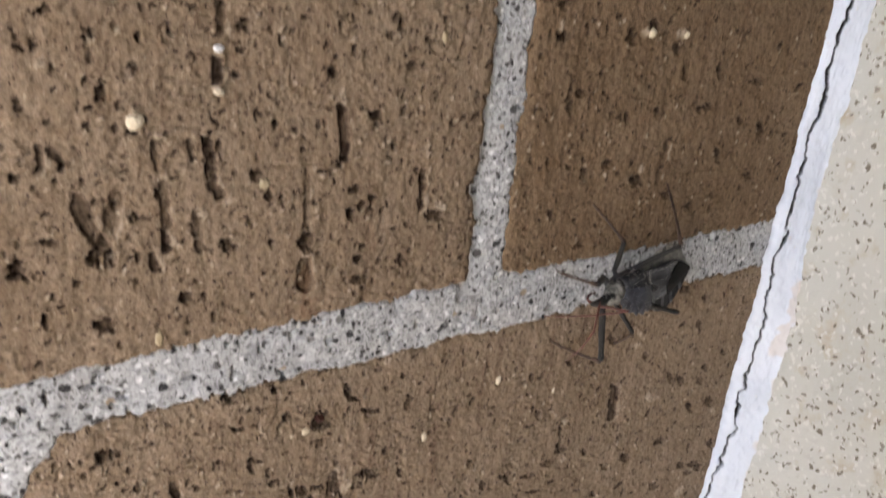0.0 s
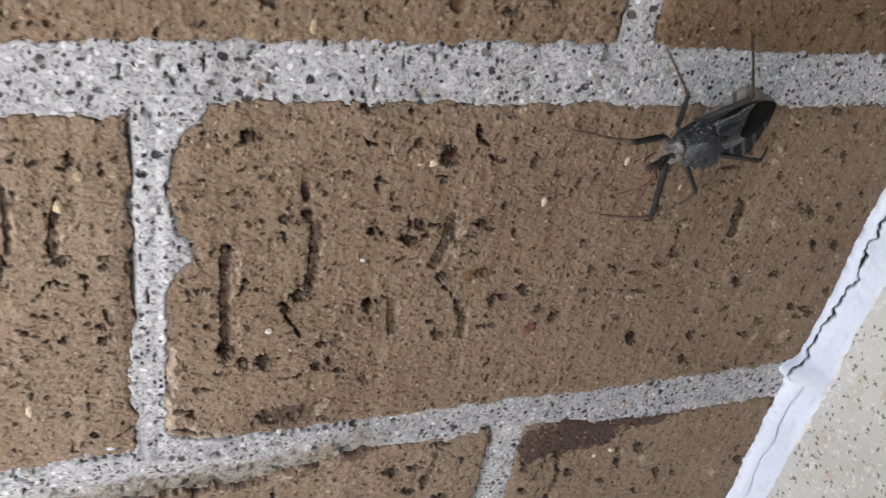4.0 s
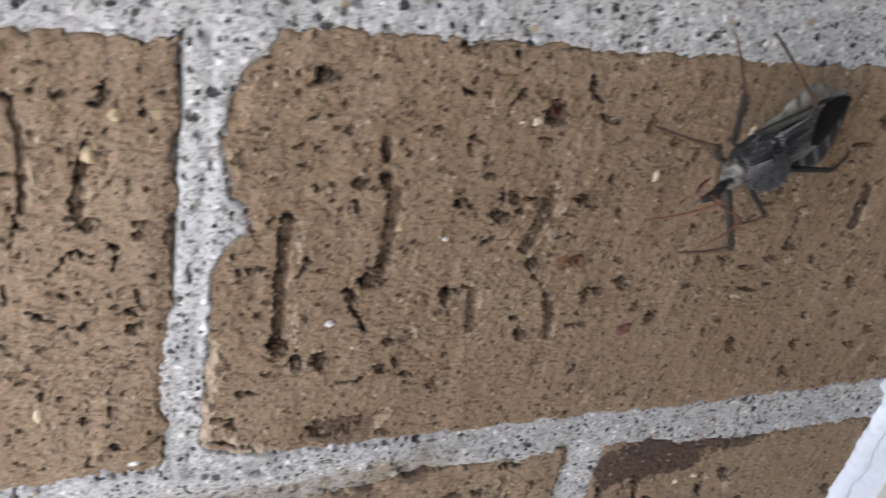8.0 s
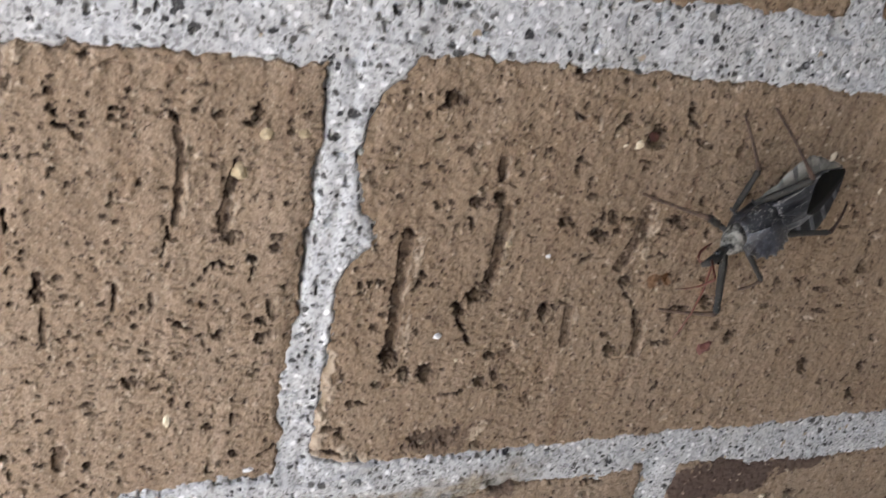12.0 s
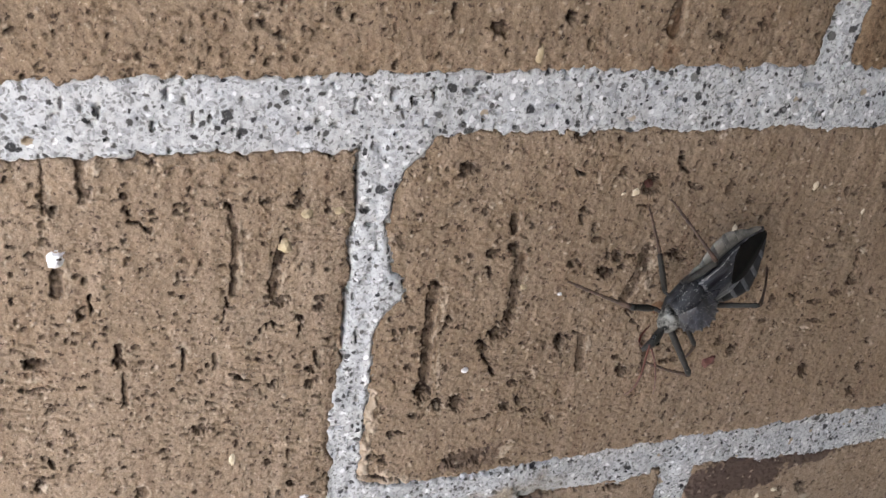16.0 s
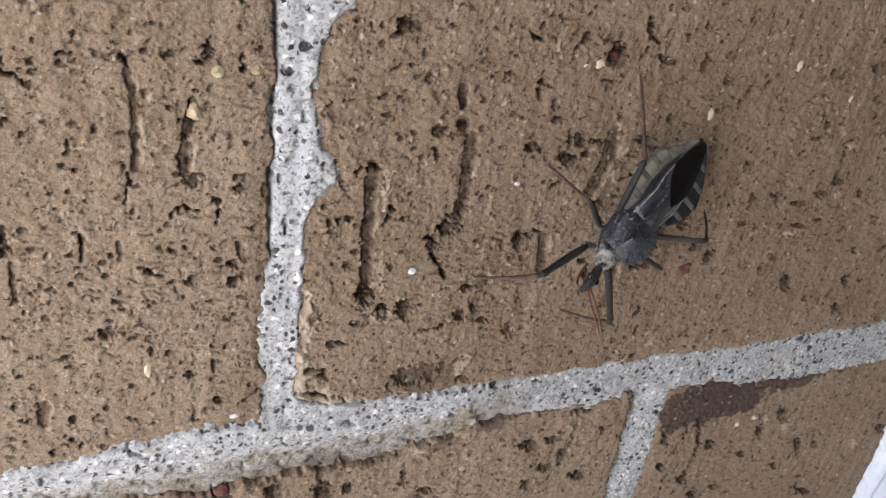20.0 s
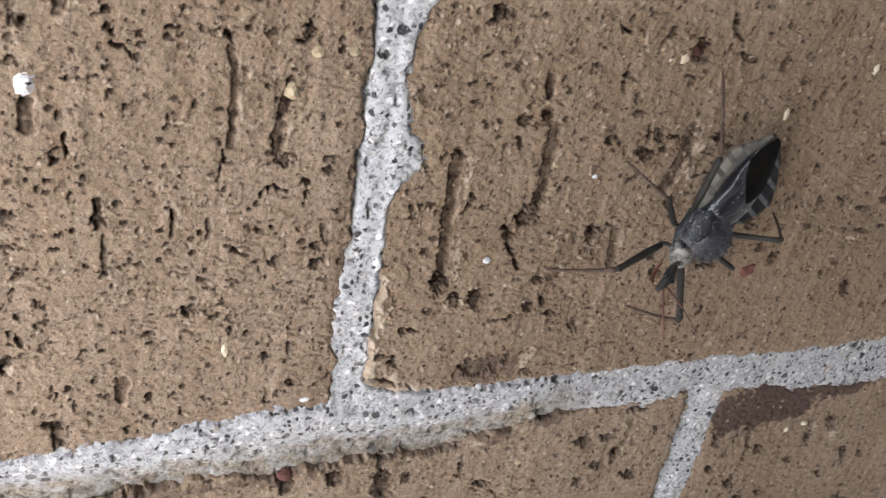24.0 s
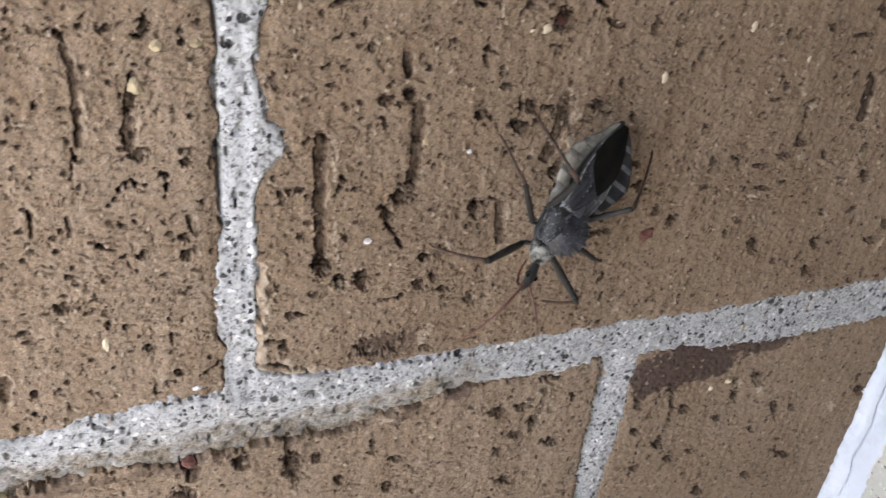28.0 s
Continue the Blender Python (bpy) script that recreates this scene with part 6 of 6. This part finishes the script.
def limb_poses(hip, foot, upper, lower, lean):
    """The poses of a thigh in the body's space and of a shin in the thigh's."""
    way = foot - hip
    far = min(max(way.length, abs(upper - lower) * 1.02), (upper + lower) * 0.998)
    way.normalize()
    s = (upper ** 2 - lower ** 2 + far ** 2) / (2 * far)
    r = math.sqrt(max(upper ** 2 - s ** 2, 0))
    aside = way.cross(Vector((0, 0, 1))).normalized()
    above = aside.cross(way)
    knee = hip + way * s + (above * math.cos(lean) + aside * math.sin(lean)) * r
    end = hip + way * far

    def aimed(at, to):
        y = (to - at).normalized()
        x = y.cross(above).normalized()
        z = x.cross(y)
        return Matrix(((x.x, y.x, z.x, at.x), (x.y, y.y, z.y, at.y), (x.z, y.z, z.z, at.z), (0, 0, 0, 1)))

    first, second = aimed(hip, knee), aimed(knee, end)
    return first, first.inverted() @ second


def body_pose(t):
    rows = np.array(BODY_ROWS)
    x, z, turn = (float(np.interp(t, rows[:, 0], rows[:, k])) for k in (1, 2, 3))
    c, s = math.cos(radians(turn - 4)), math.sin(radians(turn - 4))
    return Matrix(((s, c, 0, x), (0, 0, -1, 0.0004), (-c, s, 0, z + BASE), (0, 0, 0, 1)))


def foot_place(rows, t, lift, phase):
    """A foot stands still and takes its steps in half a second, lifted; on long stretches it takes two, out of step with the other feet."""
    for (t0, x0, z0), (t1, x1, z1) in zip(rows, rows[1:]):
        if t <= t1:
            count = 2 if 2 < t1 - t0 < 4 else 1
            span, u, high = (t1 - t0) / count, 0.0, 0.0
            half = min(0.25, span / 2)
            for k in range(count):
                mid = t0 + span * (k + 0.5) + (phase - 0.5) * (0.9 if count == 2 else 0.0)
                step = float(rise(np.float64((t - mid + half) / (2 * half))))
                u += step / count
                high = max(high, math.sin(math.pi * step))
            if (x0, z0) == (x1, z1):
                high = 0.0
            return Vector((x0 + (x1 - x0) * u, -0.0006 - lift * high, z0 + (z1 - z0) * u + BASE))
    return Vector((rows[-1][1], -0.0006, rows[-1][2] + BASE))


PHASES = {"front_right": 0.1, "middle_left": 0.25, "hind_right": 0.4, "front_left": 0.6, "middle_right": 0.75, "hind_left": 0.9}


def motions():
    times = [k / 4 for k in range(113)]
    bodies = {t: body_pose(t) for t in times}
    walk(bug, [(t, bodies[t]) for t in times])
    for name, (upper, lower, hip, a, b, lean) in JOINTED.items():
        first, second = [], []
        for t in times:
            if name in FEET:
                place = foot_place(FEET[name], t, 0.0016, PHASES[name])
            else:
                rows = np.array(FEELERS[name[7:]])
                place = Vector((float(np.interp(t, rows[:, 0], rows[:, 1])), -0.003, float(np.interp(t, rows[:, 0], rows[:, 2])) + BASE))
            p, q = limb_poses(hip, bodies[t].inverted() @ place, a, b, lean)
            first.append((t, p))
            second.append((t, q))
        walk(upper, first)
        walk(lower, second)


# ---- the rest of the wall's bricks ----
def far_bricks():
    """Plain bricks in running bond, cut at the corner, above and below the ones that are seen close by."""
    meshes = {}

    def block(length):
        if length not in meshes:
            me = bpy.data.meshes.new("brick")
            bm = bmesh.new()
            bmesh.ops.create_cube(bm, size=1)
            bmesh.ops.scale(bm, vec=(length, 0.014, 0.0682), verts=bm.verts)
            bmesh.ops.bevel(bm, geom=[e for e in bm.edges if all(v.co.y < 0 for v in e.verts)], offset=0.0012, segments=1, affect="EDGES")
            bm.to_mesh(me)
            bm.free()
            me.materials.append(BRICK)
            meshes[length] = me
        return meshes[length]

    for course in range(-14, 16):
        z = BASE + 0.0786 * course + 0.0342
        if not 0.03 < z < 2.38:
            continue
        first = 0.0040 if course % 2 == 0 else 0.0810
        spans = [(first, 0.1536)] + [(first - 0.0085 - 0.2535 * k - 0.2435, first - 0.0085 - 0.2535 * k) for k in range(6)]
        for k, (x0, x1) in enumerate(spans):
            if course in (-1, 0, 1) and k < 2:
                continue
            x0 = max(x0, -1.29)
            if x1 - x0 < 0.03:
                continue
            ob = new("brick", block(round(x1 - x0, 4)))
            ob.matrix_world = Matrix.Translation(((x0 + x1) / 2, 0.007, z))
            ob.parent = wall


far_bricks()
motions()
